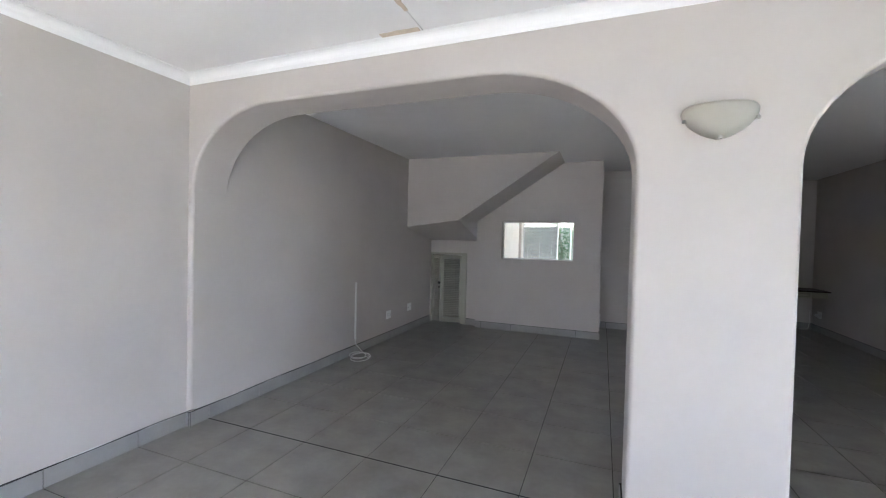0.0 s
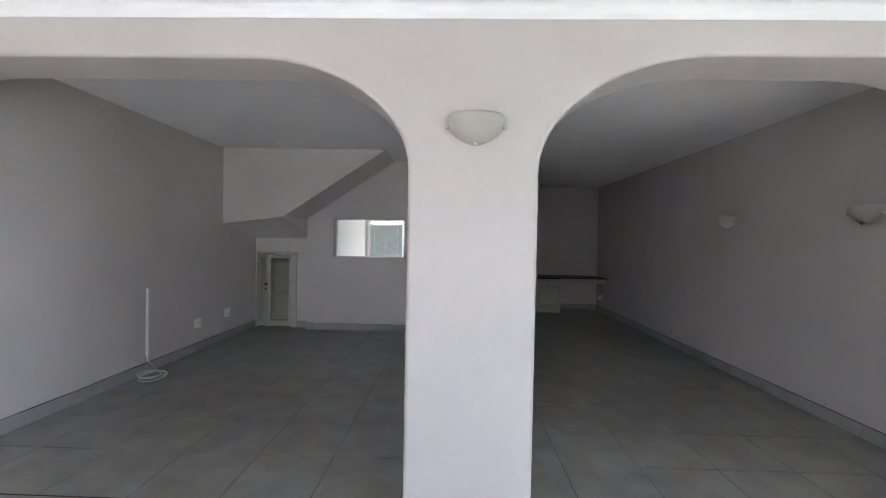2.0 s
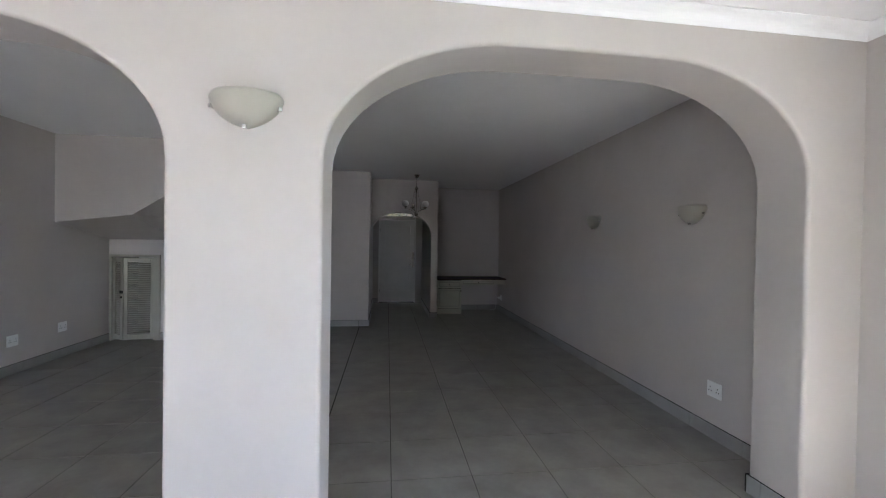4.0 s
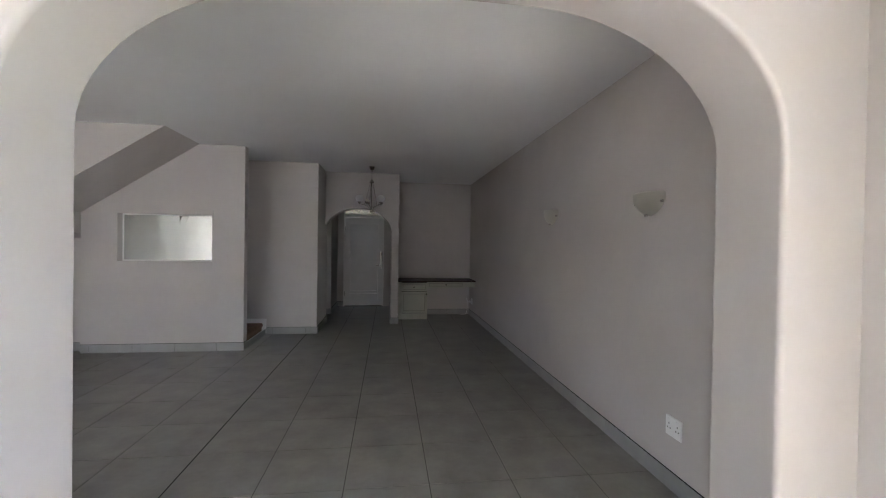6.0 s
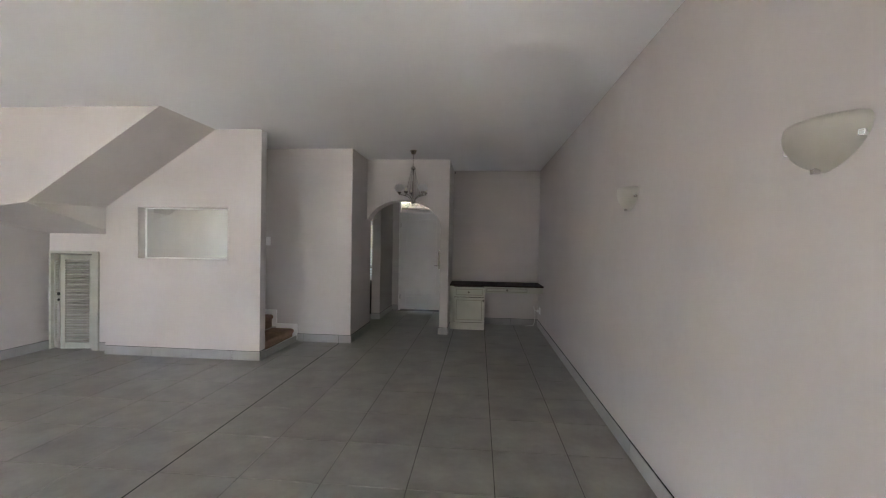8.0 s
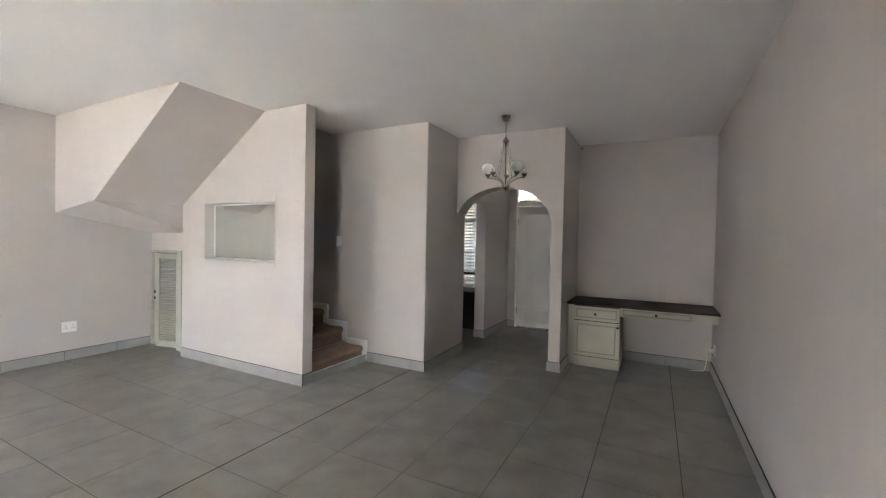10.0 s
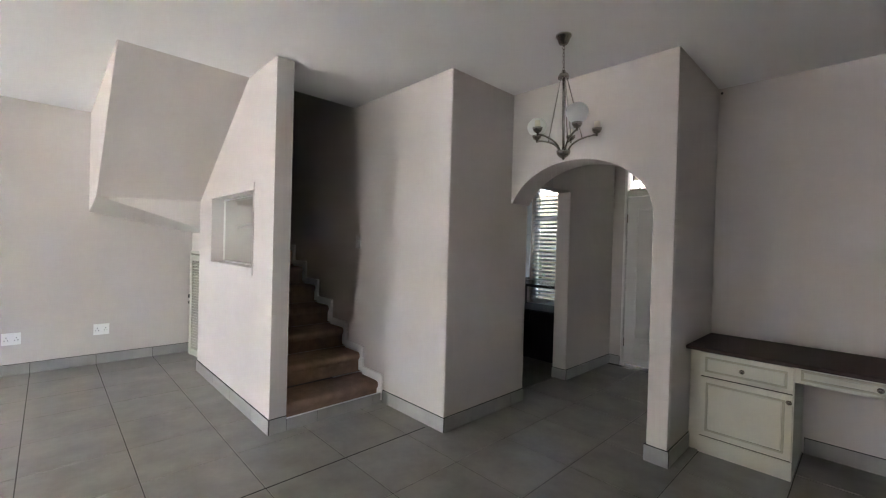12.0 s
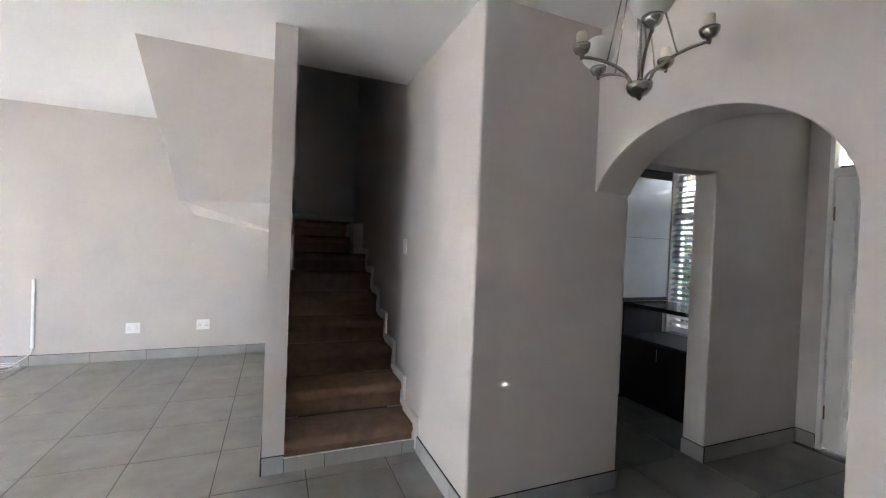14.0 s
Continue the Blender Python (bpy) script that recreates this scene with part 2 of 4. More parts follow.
add_box(bm, EAST, EAST + 0.22, ARCH_N, NOOK_Y + 0.2, -0.05, 2.8)
wall("wall_east", bm, rounded=0)
wall("wall_nook", box(NOOK_W, EAST, NOOK_Y, NOOK_Y + 0.2, -0.05, 2.8), rounded=0)

# hall: arch wall, the wall between hall and nook, the door wall
outline = [(BLOCK_E, 2.75), (NOOK_W, 2.75), (NOOK_W, -0.05), (2.083, -0.05), (2.083, 1.60)] + quarter(1.5, 1.60, 0.583, 0.445, 4, 161, 26) + [(BLOCK_E, 1.745)]
wall("wall_hall_arch", prism(outline, HALL_S, HALL_N, "y"), rounded=0.01, label="plaster wall over a small rounded arch")
wall("wall_hall_east", box(2.0835, NOOK_W + 0.0006, HALL_S + 0.03, DOOR_Y + 0.2, -0.05, 2.75), rounded=0)
bm = box(0.90, 1.035, DOOR_Y, DOOR_Y + 0.2, -0.05, 2.75)
add_box(bm, 1.92, 2.083, DOOR_Y, DOOR_Y + 0.2, -0.05, 2.75)
add_box(bm, 1.035, 1.92, DOOR_Y, DOOR_Y + 0.2, 2.42, 2.75)
wall("wall_door", bm, rounded=0)
# wall between hall and kitchen, with the way through
outline = [(HALL_N, 1.965), (HALL_N, 2.75), (DOOR_Y + 0.2, 2.75), (DOOR_Y + 0.2, -0.05), (9.45, -0.05), (9.45, 1.965)]
wall("wall_kitchen_side", prism(outline, 0.742, 0.90, "x"), rounded=0.012)

# block beside the stairs, closed on three sides
outline = [(-2.645, STAIR_N), (BLOCK_E, STAIR_N), (BLOCK_E, HALL_N), (-2.645, HALL_N)]
wall("wall_stair_block", prism(outline, -0.05, 5.4, "z"), rounded=0.014)

# kitchen behind the block
bm = box(-0.6, -0.26, DOOR_Y, DOOR_Y + 0.2, -0.05, 2.75)
add_box(bm, -0.26, 0.742, DOOR_Y, DOOR_Y + 0.2, -0.05, 0.6)
add_box(bm, -0.26, 0.742, DOOR_Y, DOOR_Y + 0.2, 2.32, 2.75)
add_box(bm, 0.742, 0.90, DOOR_Y + 0.201, DOOR_Y + 0.25, -0.05, 2.75)
wall("wall_kitchen_north", bm, rounded=0)
wall("wall_kitchen_west", box(-0.47, -0.285, HALL_N, DOOR_Y + 0.2, -0.05, 2.75), rounded=0)

# stair side wall with the mirror niche: a slope on top under the upper flight
SL = (2.667 - 1.733) / (1.805 - 0.395)
hx0, hx1, hz0, hz1 = -1.352, -0.232, 1.155, 1.76
bm = bmesh.new()
LEFT = -1.765
def slope_z(x):
    return 2.667 + SL * (x + 0.395)
add_prism(bm, [(LEFT, -0.05), (hx0, -0.05), (hx0, slope_z(hx0) + 0.03), (LEFT, slope_z(LEFT) + 0.03)], HATCH_S, HATCH_N, "y")
add_prism(bm, [(hx0, -0.05), (hx1, -0.05), (hx1, hz0), (hx0, hz0)], HATCH_S, HATCH_N, "y")
add_prism(bm, [(hx0, hz1), (hx1, hz1), (hx1, 2.75), (-0.395, 2.75), (hx0, slope_z(hx0) + 0.03)], HATCH_S, HATCH_N, "y")
add_prism(bm, [(hx1, -0.05), (0.163, -0.05), (0.163, 2.75), (hx1, 2.75)], HATCH_S, HATCH_N, "y")
bmesh.ops.remove_doubles(bm, verts=bm.verts[:], dist=0.0005)
seen_faces = {}
for fc in list(bm.faces):
    key = frozenset(v.index for v in fc.verts)
    seen_faces.setdefault(key, []).append(fc)
bmesh.ops.delete(bm, geom=[fc for fs in seen_faces.values() if len(fs) > 1 for fc in fs], context="FACES_ONLY")
wall("wall_stair_side", bm, rounded=0, label="plaster stair wall with a recessed mirror")
# underside of the upper flight and the landing
bm = bmesh.new()
S0, S1 = 5.846, HATCH_S
def V(*c):
    return bm.verts.new(c)
f1, f2, f3, f4 = V(WEST, S0, 2.75), V(-0.395 + (2.75 - 2.667) / SL, S0, 2.75), V(-1.805, S0, 1.733), V(WEST, S0, 1.626)
b1, b2, b3 = V(WEST, S1 + 0.16, 2.75), V(-0.395 + (2.75 - 2.667) / SL, S1, 2.75), V(LEFT, S1, 1.757)
p5 = V(LEFT, S1, 1.473)
b5, b4 = V(LEFT, S1 + 0.13, 1.435), V(WEST, S1 + 0.13, 1.435)
bm.faces.new((f1, f2, f3, f4))
bm.faces.new((f2, b2, b3, f3))
bm.faces.new((f3, b3, p5))
bm.faces.new((f3, p5, b5, b4, f4))
flight = wall("wall_stair_soffit", bm, rounded=0.01, label="plastered underside of the upper stair flight")
bm = box(WEST, LEFT, HATCH_S + 0.125, HATCH_N + 0.09, 1.195, 1.45)
add_box(bm, WEST, -2.63, HATCH_S + 0.125, HATCH_N + 0.09, -0.05, 1.195)
add_box(bm, -1.968, LEFT, HATCH_S + 0.125, HATCH_N + 0.09, -0.05, 1.195)
wall("wall_cupboard", bm, rounded=0.004)
wall("wall_cupboard_back", box(WEST, LEFT, 7.5, 7.6, -0.05, 1.6), rounded=0)

# ceilings
bm = box(-2.9, SLAB_EDGE, ARCH_N - 0.15, S1 - 0.004, HIGH, HIGH + 0.15)
add_box(bm, SLAB_EDGE, EAST + 0.2, ARCH_N - 0.15, DOOR_Y + 0.2, HIGH, HIGH + 0.15)
add_box(bm, -2.4, SLAB_EDGE, HALL_N - 0.1, DOOR_Y + 0.2, HIGH, HIGH + 0.15)
mesh_object("ceiling", bm, CEILING, None, False, "white painted plaster ceiling", "ceiling", "structure")
mesh_object("ceiling_front", box(WEST_FRONT - 0.2, EAST + 0.2, BACK - 0.2, ARCH_S + 0.1, HIGH_FRONT, HIGH_FRONT + 0.15), CEILING, None, False, "white painted board ceiling of the sun room", "ceiling", "structure")
bm = box(-2.9, 1.2, 5.6, 8.8, 5.3, 5.4)
mesh_object("ceiling_stairwell", bm, CEILING, None, False, "ceiling high above the stairs", "ceiling", "structure")
# upper stairwell walls, with a window to the west that lights the landing
bm = box(SLAB_EDGE + 0.001, SLAB_EDGE + 0.12, 5.7, STAIR_N - 0.002, HIGH + 0.151, 5.4)
add_box(bm, -2.86, SLAB_EDGE, S0 - 0.12, S0, HIGH + 0.151, 5.4)
wall("wall_stairwell_upper", bm, rounded=0)

# cove cornice round the sun room
def cornice_run(name, a, b, inward):
    """A cove along the wall line a-b; inward points into the room."""
    d = (Vector(b) - Vector(a))
    n = Vector(inward)
    prof = [(0.0, -0.068), (0.004, -0.068), (0.006, -0.058)] + [(0.006 + 0.054 * (1 - math.cos(radians(k * 15))), -0.058 + 0.052 * math.sin(radians(k * 15))) for k in range(1, 7)] + [(0.068, -0.005), (0.068, 0.0), (0.0, 0.0)]
    bm = bmesh.new()
    rings = []
    for p in (Vector(a), Vector(b)):
        rings.append([bm.verts.new((p.x + n.x * u, p.y + n.y * u, HIGH_FRONT + w)) for u, w in prof])
    for i in range(len(prof)):
        j = (i + 1) % len(prof)
        bm.faces.new((rings[0][i], rings[0][j], rings[1][j], rings[1][i]))
    bm.faces.new(rings[0])
    bm.faces.new(rings[1])
    return mesh_object(name, bm, CORNICE, None, False, "white gypsum cove cornice under the ceiling", "cornice", "structure")


cornice_run("cornice_north", (WEST_FRONT, ARCH_S), (EAST, ARCH_S), (0, -1))
cornice_run("cornice_west", (WEST_FRONT, BACK), (WEST_FRONT, ARCH_S), (1, 0))
cornice_run("cornice_east", (EAST, BACK), (EAST, ARCH_S), (-1, 0))
cornice_run("cornice_south", (WEST_FRONT, BACK), (EAST, BACK), (0, 1))

# south wall of the sun room with the wide glazed opening
OPEN_W, OPEN_E, OPEN_TOP = -2.60, 0.40, 2.25
bm = box(WEST_FRONT, OPEN_W, BACK - 0.2, BACK, -0.05, 2.75)
add_box(bm, OPEN_E, EAST, BACK - 0.2, BACK, -0.05, 2.75)
add_box(bm, OPEN_W, OPEN_E, BACK - 0.2, BACK, OPEN_TOP, 2.75)
wall("wall_south", bm, rounded=0)

# ---- floor ----
mesh_object("floor", box(-2.9, 3.9, BACK - 0.2, DOOR_Y + 0.2, -0.12, -0.0035), GROUT, None, False, "grey ceramic tiled floor with dark grout joints", "floor", "structure")
floor = bpy.data.objects["floor"]
mesh_object("ground", box(-60, 60, -60, 60, -0.5, -0.13), GRASS, None, False, "lawn round the house", "lawn", "structure")
mesh_object("patio", box(-6, 7, -7.5, BACK - 0.2, -0.13, -0.03), PAVING, None, False, "pale paved patio outside the sun room", "paving", "structure")

# ---- stairs ----
stairs = thing("staircase", 0.16, 7.22, 0, "brown carpeted staircase between plaster walls", "staircase")
RISE, GO, NOSE = 0.1805, 0.30, 0.135
bm_y0, bm_y1 = HATCH_N, STAIR_N
for i in range(9):
    x1 = NOSE - GO * i - 0.16
    z1 = RISE * (i + 1) - (0.006 if i == 0 else 0)
    x0 = x1 - GO - 0.03 if i < 8 else WEST - 0.16
    z0 = RISE * i if i else 0.0
    prof = [(x0, z0), (x1 - 0.026, z0), (x1 - 0.022, z1 - 0.07), (x1 - 0.010, z1 - 0.058), (x1 - 0.002, z1 - 0.044), (x1, z1 - 0.03), (x1 - 0.004, z1 - 0.016), (x1 - 0.014, z1 - 0.005), (x1 - 0.03, z1), (x0, z1)]
    st = part("stair_tread", prism(prof, (bm_y0 if i < 6 else bm_y0 + 0.1) - 7.22, bm_y1 - 7.22, "y"), CARPET, stairs)
    soften(st, 0.006, 2)
    # white board at the wall, up the riser and along the tread
    h = 0.066
    prof = [(x1 - 0.02, z0 + 0.02), (x1 + 0.045, z0 + 0.02), (x1 + 0.045, z1 + h - 0.008), (x1 + 0.03, z1 + h), (x1 - GO + 0.044, z1 + h), (x1 - GO + 0.044, z1 - 0.02), (x1 - 0.02, z1 - 0.02)]
    if i < 7:
        part("skirting_board", prism(prof, bm_y1 - 7.22 - 0.022, bm_y1 - 7.22 - 0.001, "y"), WHITE_PAINT, stairs, "white painted stepped skirting")
part("landing_skirting", box(WEST - 0.16, WEST - 0.146, bm_y0 - 7.22, bm_y1 - 7.22, 9 * RISE, 9 * RISE + 0.09, 0.003), WHITE_PAINT, stairs, "white painted skirting on the landing")
part("nosing_strip", box(0.004, 0.012, HATCH_S - 0.01 - 7.22, bm_y1 - 7.234, 0.0835, 0.0905, 0.001), ALUMINIUM, stairs, "thin pale metal trim strip")

# ---- mirror in the niche ----
mirror = thing("mirror", (hx0 + hx1) / 2, HATCH_N - 0.004, hz0, "frameless mirror set deep in a white-edged wall niche", "mirror")
mx, w2 = (hx0 + hx1) / 2, (hx1 - hx0) / 2
part("pane", box(-w2 + 0.012, w2 - 0.012, -0.006, 0.0, 0.012, hz1 - hz0 - 0.012), MIRROR, mirror, "silvered mirror glass")
for nm, b in (("frame_side", (-w2, -w2 + 0.014, -0.014, 0.0, 0, hz1 - hz0)), ("frame_side", (w2 - 0.014, w2, -0.014, 0.0, 0, hz1 - hz0)), ("frame_rail", (-w2 + 0.014, w2 - 0.014, -0.014, 0.0, 0, 0.014)), ("frame_rail", (-w2 + 0.014, w2 - 0.014, -0.014, 0.0, hz1 - hz0 - 0.014, hz1 - hz0))):
    part(nm, box(*b, 0.003), WHITE_PAINT, mirror, "thin white-painted bead")
part("backing", box(-w2, w2, 0.002, 0.02, 0, hz1 - hz0), DARK_WOOD, mirror)
# painted trim on the wall round the niche
trim = thing("niche_trim", mx, HATCH_S, hz0, "flat white-painted trim round the mirror niche", "trim")
trim["kind"] = "structure"
for nm, b in (("trim_side", (w2, w2 + 0.014, -0.009, 0.0, -0.06, hz1 - hz0 + 0.06)), ("trim_rail", (-w2 - 0.0, w2, -0.006, 0.0, hz1 - hz0, hz1 - hz0 + 0.03)), ("trim_rail", (-w2, w2, -0.006, 0.0, -0.03, 0.0))):
    part(nm, box(*b, 0.002), PLASTER, trim)

# ---- louvred cupboard under the landing ----
cup = thing("louvre_cupboard", -2.26, HATCH_S + 0.125, 0, "cream louvred folding doors, ajar, under the stair landing", "cupboard")
FZ = 1.19
part("frame_side", box(-0.368, -0.342, -0.02, 0.08, 0, FZ, 0.003), LOUVRE_PAINT, cup)
part("frame_side", box(0.204, 0.29, -0.02, 0.08, 0, FZ, 0.003), LOUVRE_PAINT, cup)
part("frame_head", box(-0.368, 0.29, -0.02, 0.08, FZ, FZ + 0.03, 0.003), LOUVRE_PAINT, cup)


def louvre_leaf(height, a, b):
    """A slatted door leaf from plan point a to b, relative to the cupboard."""
    d = Vector((b[0] - a[0], b[1] - a[1], 0))
    leaf = part("door_leaf", box(0, 0.045, -0.014, 0.014, 0, height, 0.003), LOUVRE_PAINT, cup)
    leaf.matrix_local = pose(a[0], a[1], 0.02, 0, 0, math.degrees(math.atan2(d.y, d.x)))
    L = d.length
    part("stile", box(L - 0.045, L, -0.014, 0.014, 0, height, 0.003), LOUVRE_PAINT, leaf)
    part("rail", box(0.045, L - 0.045, -0.013, 0.013, 0, 0.07, 0.003), LOUVRE_PAINT, leaf)
    part("rail", box(0.045, L - 0.045, -0.013, 0.013, height - 0.06, height, 0.003), LOUVRE_PAINT, leaf)
    n = 33
    slat = None
    for k in range(n):
        z = 0.085 + (height - 0.165) * k / (n - 1)
        if slat is None:
            slat = part("slat", box(0.043, L - 0.043, -0.0145, 0.0145, -0.003, 0.003, 0.0), LOUVRE_PAINT, leaf)
            s = slat
        else:
            s = new("slat", slat.data)
            s.parent = leaf
        s.matrix_local = pose(0, 0, z, 38, 0, 0)
    return leaf


left_leaf = louvre_leaf(FZ - 0.035, (-0.338, 0.035), (-0.163, -0.05))
louvre_leaf(FZ - 0.035, (-0.158, -0.05), (0.200, 0.02))
part("knob", lathe([(0.0, 0.0), (0.014, 0.0), (0.017, 0.008), (0.012, 0.016), (0.0, 0.018)], 14), DARK_HOLE, left_leaf, "small dark metal knob", True).matrix_local = pose(0.175, -0.014, 0.60, 90, 0, 0)
part("latch", box(0.148, 0.20, -0.028, -0.014, 0.655, 0.695, 0.002), DARK_HOLE, left_leaf, "dark metal latch")

# ---- skirting tiles ----
skirting = thing("baseboard", 0, 0, 0, "grey ceramic tile skirting along the walls", "skirting")
skirting["kind"] = "structure"
SKIRT = 0.103
piece_meshes = {}


def skirt_run(a, b, out, first=0.5, height=SKIRT):
    """Tiles 0.5 m long along a-b on the wall, standing out by 12 mm to the side given by out."""
    a, b = Vector((*a, 0)), Vector((*b, 0))
    d = (b - a).normalized()
    total, at = (b - a).length, 0.0
    turn = math.degrees(math.atan2(d.y, d.x))
    side = 1 if Vector((-d.y, d.x, 0)).dot(Vector((*out, 0))) > 0 else -1
    backing = part("skirting_joint", box(0, total, 0.0 if side > 0 else -0.007, 0.007 if side > 0 else 0.0, 0, height + 0.0035), DARK_GROUT, skirting, "dark grout behind the skirting tiles")
    backing.matrix_local = Matrix.Translation(a) @ pose(0, 0, 0, 0, 0, turn)
    step = first
    while at < total - 0.004:
        length = min(step, total - at)
        key = (round(length, 3), side, height)
        if key not in piece_meshes:
            me = bpy.data.meshes.new("skirting_tile")
            g = box(0.002, length - 0.002, 0.0 if side > 0 else -0.012, 0.012 if side > 0 else 0.0, 0, height, 0.0015)
            g.to_mesh(me)
            g.free()
            me.materials.append(PLINTH)
            piece_meshes[key] = me
        ob = new("skirting_tile", piece_meshes[key])
        ob.parent = skirting
        ob.matrix_local = Matrix.Translation(a + d * at) @ pose(0, 0, 0, 0, 0, turn)
        at += step
        step = 0.5


skirt_run((WEST_FRONT, BACK), (WEST_FRONT, ARCH_S), (1, 0), 0.445)
skirt_run((WEST, 2.425), (WEST, HATCH_S + 0.12), (1, 0), 0.5)
skirt_run((WEST_FRONT, ARCH_S), (WEST + 0.012, ARCH_S), (0, -1))
skirt_run((WEST, ARCH_S - 0.012), (WEST, 2.425), (1, 0))
skirt_run((0.309, ARCH_S), (0.974, ARCH_S), (0, -1))
skirt_run((0.962, ARCH_S), (0.962, ARCH_N), (1, 0))
skirt_run((0.321, ARCH_S), (0.321, ARCH_N), (-1, 0))
skirt_run((0.309, ARCH_N), (0.974, ARCH_N), (0, 1))
skirt_run((3.363, ARCH_S), (EAST, ARCH_S), (0, -1))
skirt_run((3.375, ARCH_S), (3.375, ARCH_N), (-1, 0), 0.22)
skirt_run((3.363, ARCH_N), (EAST, ARCH_N), (0, 1))
skirt_run((EAST, BACK), (EAST, ARCH_S - 0.012), (-1, 0))
skirt_run((EAST, ARCH_N + 0.012), (EAST, NOOK_Y), (-1, 0), 0.35)
skirt_run((2.79, NOOK_Y), (EAST - 0.012, NOOK_Y), (0, -1), 0.45)
skirt_run((LEFT, HATCH_S), (0.175, HATCH_S), (0, -1), 0.1)
skirt_run((0.163, HATCH_S), (0.163, HATCH_N), (1, 0))
skirt_run((0.163, HATCH_N), (0.163, STAIR_N), (1, 0), 0.24, 0.083)
skirt_run((0.163, STAIR_N), (BLOCK_E + 0.012, STAIR_N), (0, -1), 0.105)
skirt_run((BLOCK_E, STAIR_N), (BLOCK_E, HALL_N), (1, 0), 0.3)
skirt_run((2.071, HALL_S), (NOOK_W + 0.012, HALL_S), (0, -1))
skirt_run((NOOK_W, HALL_S), (NOOK_W, 8.81), (1, 0))
skirt_run((2.083, HALL_S), (2.083, DOOR_Y), (-1, 0))
skirt_run((0.742, 9.45), (0.912, 9.45), (0, -1))
skirt_run((0.90, 9.45), (0.90, DOOR_Y), (1, 0))
skirt_run((0.912, DOOR_Y), (1.03, DOOR_Y), (0, -1))
skirt_run((LEFT, HATCH_S + 0.125), (-1.966, HATCH_S + 0.125), (0, -1))

# unseen roof, added to hold daylight back from the front door and kitchen
mesh_object("unseen_porch_roof", box(-4.5, 5.5, DOOR_Y + 0.26, DOOR_Y + 2.965, 2.67, 2.79, 0.01), GARDEN_WALL, None, False, "flat plastered roof, unseen, added to cut the daylight at the entrance", "roof", "structure")

# made-up floor outside, gives the gap under the door its bright line
mesh_object("porch_floor", box(-4.5, 5.5, DOOR_Y + 0.201, 13.59, -0.13, -0.012), TILE, None, False, "grey tiled floor outside, added to brighten the gap under the front door", "paving", "structure")

# upper storey over the rear rooms
bm = box(-2.87, 3.92, 5.5, 5.7, 2.83, 6.1)
add_box(bm, -2.87, 3.92, DOOR_Y, DOOR_Y + 0.2, 2.83, 6.1)
add_box(bm, 3.72, 3.92, 5.7, DOOR_Y, 2.83, 6.1)
add_box(bm, -2.87, 3.92, 5.5, DOOR_Y + 0.2, 6.1, 6.25)
wall("wall_upper_storey", bm, GARDEN_WALL, 0, "plastered walls and roof slab of the upper storey")

# ---- front door ----
door = thing("front_door", 1.06, DOOR_Y + 0.03, 0, "white panelled front door, closed, with a light gap beneath", "door")
door["kind"] = "structure"
DW, DH = 0.84, 2.005
part("leaf", box(0, DW, 0, 0.04, 0.02, DH, 0.002), WHITE_PAINT, door)
for z0, z1 in ((0.34, 1.86), (0.10, 0.27)):
    bm = box(0.11, DW - 0.11, -0.006, 0.002, z0, z1)
    for bx in ((0.10, 0.125, z0 - 0.012, z1 + 0.012), (DW - 0.125, DW - 0.10, z0 - 0.012, z1 + 0.012)):
        add_box(bm, bx[0], bx[1], -0.012, 0.0, bx[2], bx[3], 0.004)
    for bz in (z0 - 0.012, z1 - 0.012):
        add_box(bm, 0.125, DW - 0.125, -0.012, 0.0, bz, bz + 0.024, 0.004)
    part("panel", bm, WHITE_PAINT, door)
for nm, b in (("frame_side", (-0.03, 0.0, -0.035, 0.09, 0, 2.42)), ("frame_side", (DW, DW + 0.03, -0.035, 0.09, 0, 2.42)), ("frame_head", (0, DW, -0.035, 0.09, 2.01, 2.08)), ("frame_head", (0, DW, -0.035, 0.09, 2.39, 2.42))):
    part(nm, box(*b, 0.004), WHITE_PAINT, door)
lock = part("lock_plate", box(DW - 0.055, DW - 0.01, -0.008, 0.0, 0.86, 1.24, 0.003), STEEL, door, "steel lock plate")
part("knob", lathe([(0.0, 0.05), (0.018, 0.048), (0.026, 0.036), (0.022, 0.022), (0.012, 0.016), (0.012, 0.0)], 16), STEEL, lock, "round steel knob", True).matrix_local = pose(DW - 0.033, -0.008, 1.18, 90, 0, 0)
part("lever", tube([(DW - 0.033, -0.008, 0.93), (DW - 0.033, -0.05, 0.93), (DW - 0.05, -0.055, 0.93), (DW - 0.13, -0.055, 0.93)], 0.008), STEEL, lock, "steel lever handle", True)
for z in (0.28, 1.75):
    part("hinge", lathe([(0.0, 0.05), (0.008, 0.05), (0.008, -0.05), (0.0, -0.05)], 10), STEEL, door).matrix_local = pose(0.0, -0.008, z)
pane = part("transom_pane", box(0.0, DW, 0.02, 0.026, 2.08, 2.39), GLASS, door)
pane.visible_shadow = False
grille = part("transom_grille", tube([(0, 0.05, 2.10), (DW, 0.05, 2.10)], 0.009), IRON, door, "scrolled black metal grille")
for k in range(5):
    cx = 0.085 + k * 0.168
    pts = [(cx + 0.075 * (1 - a / 620) * math.cos(radians(a)), 0.055, 2.22 + 0.10 * (1 - a / 620) * math.sin(radians(a))) for a in range(-90, 500, 20)]
    part("scroll", tube(pts, 0.0095, 6), IRON, grille)

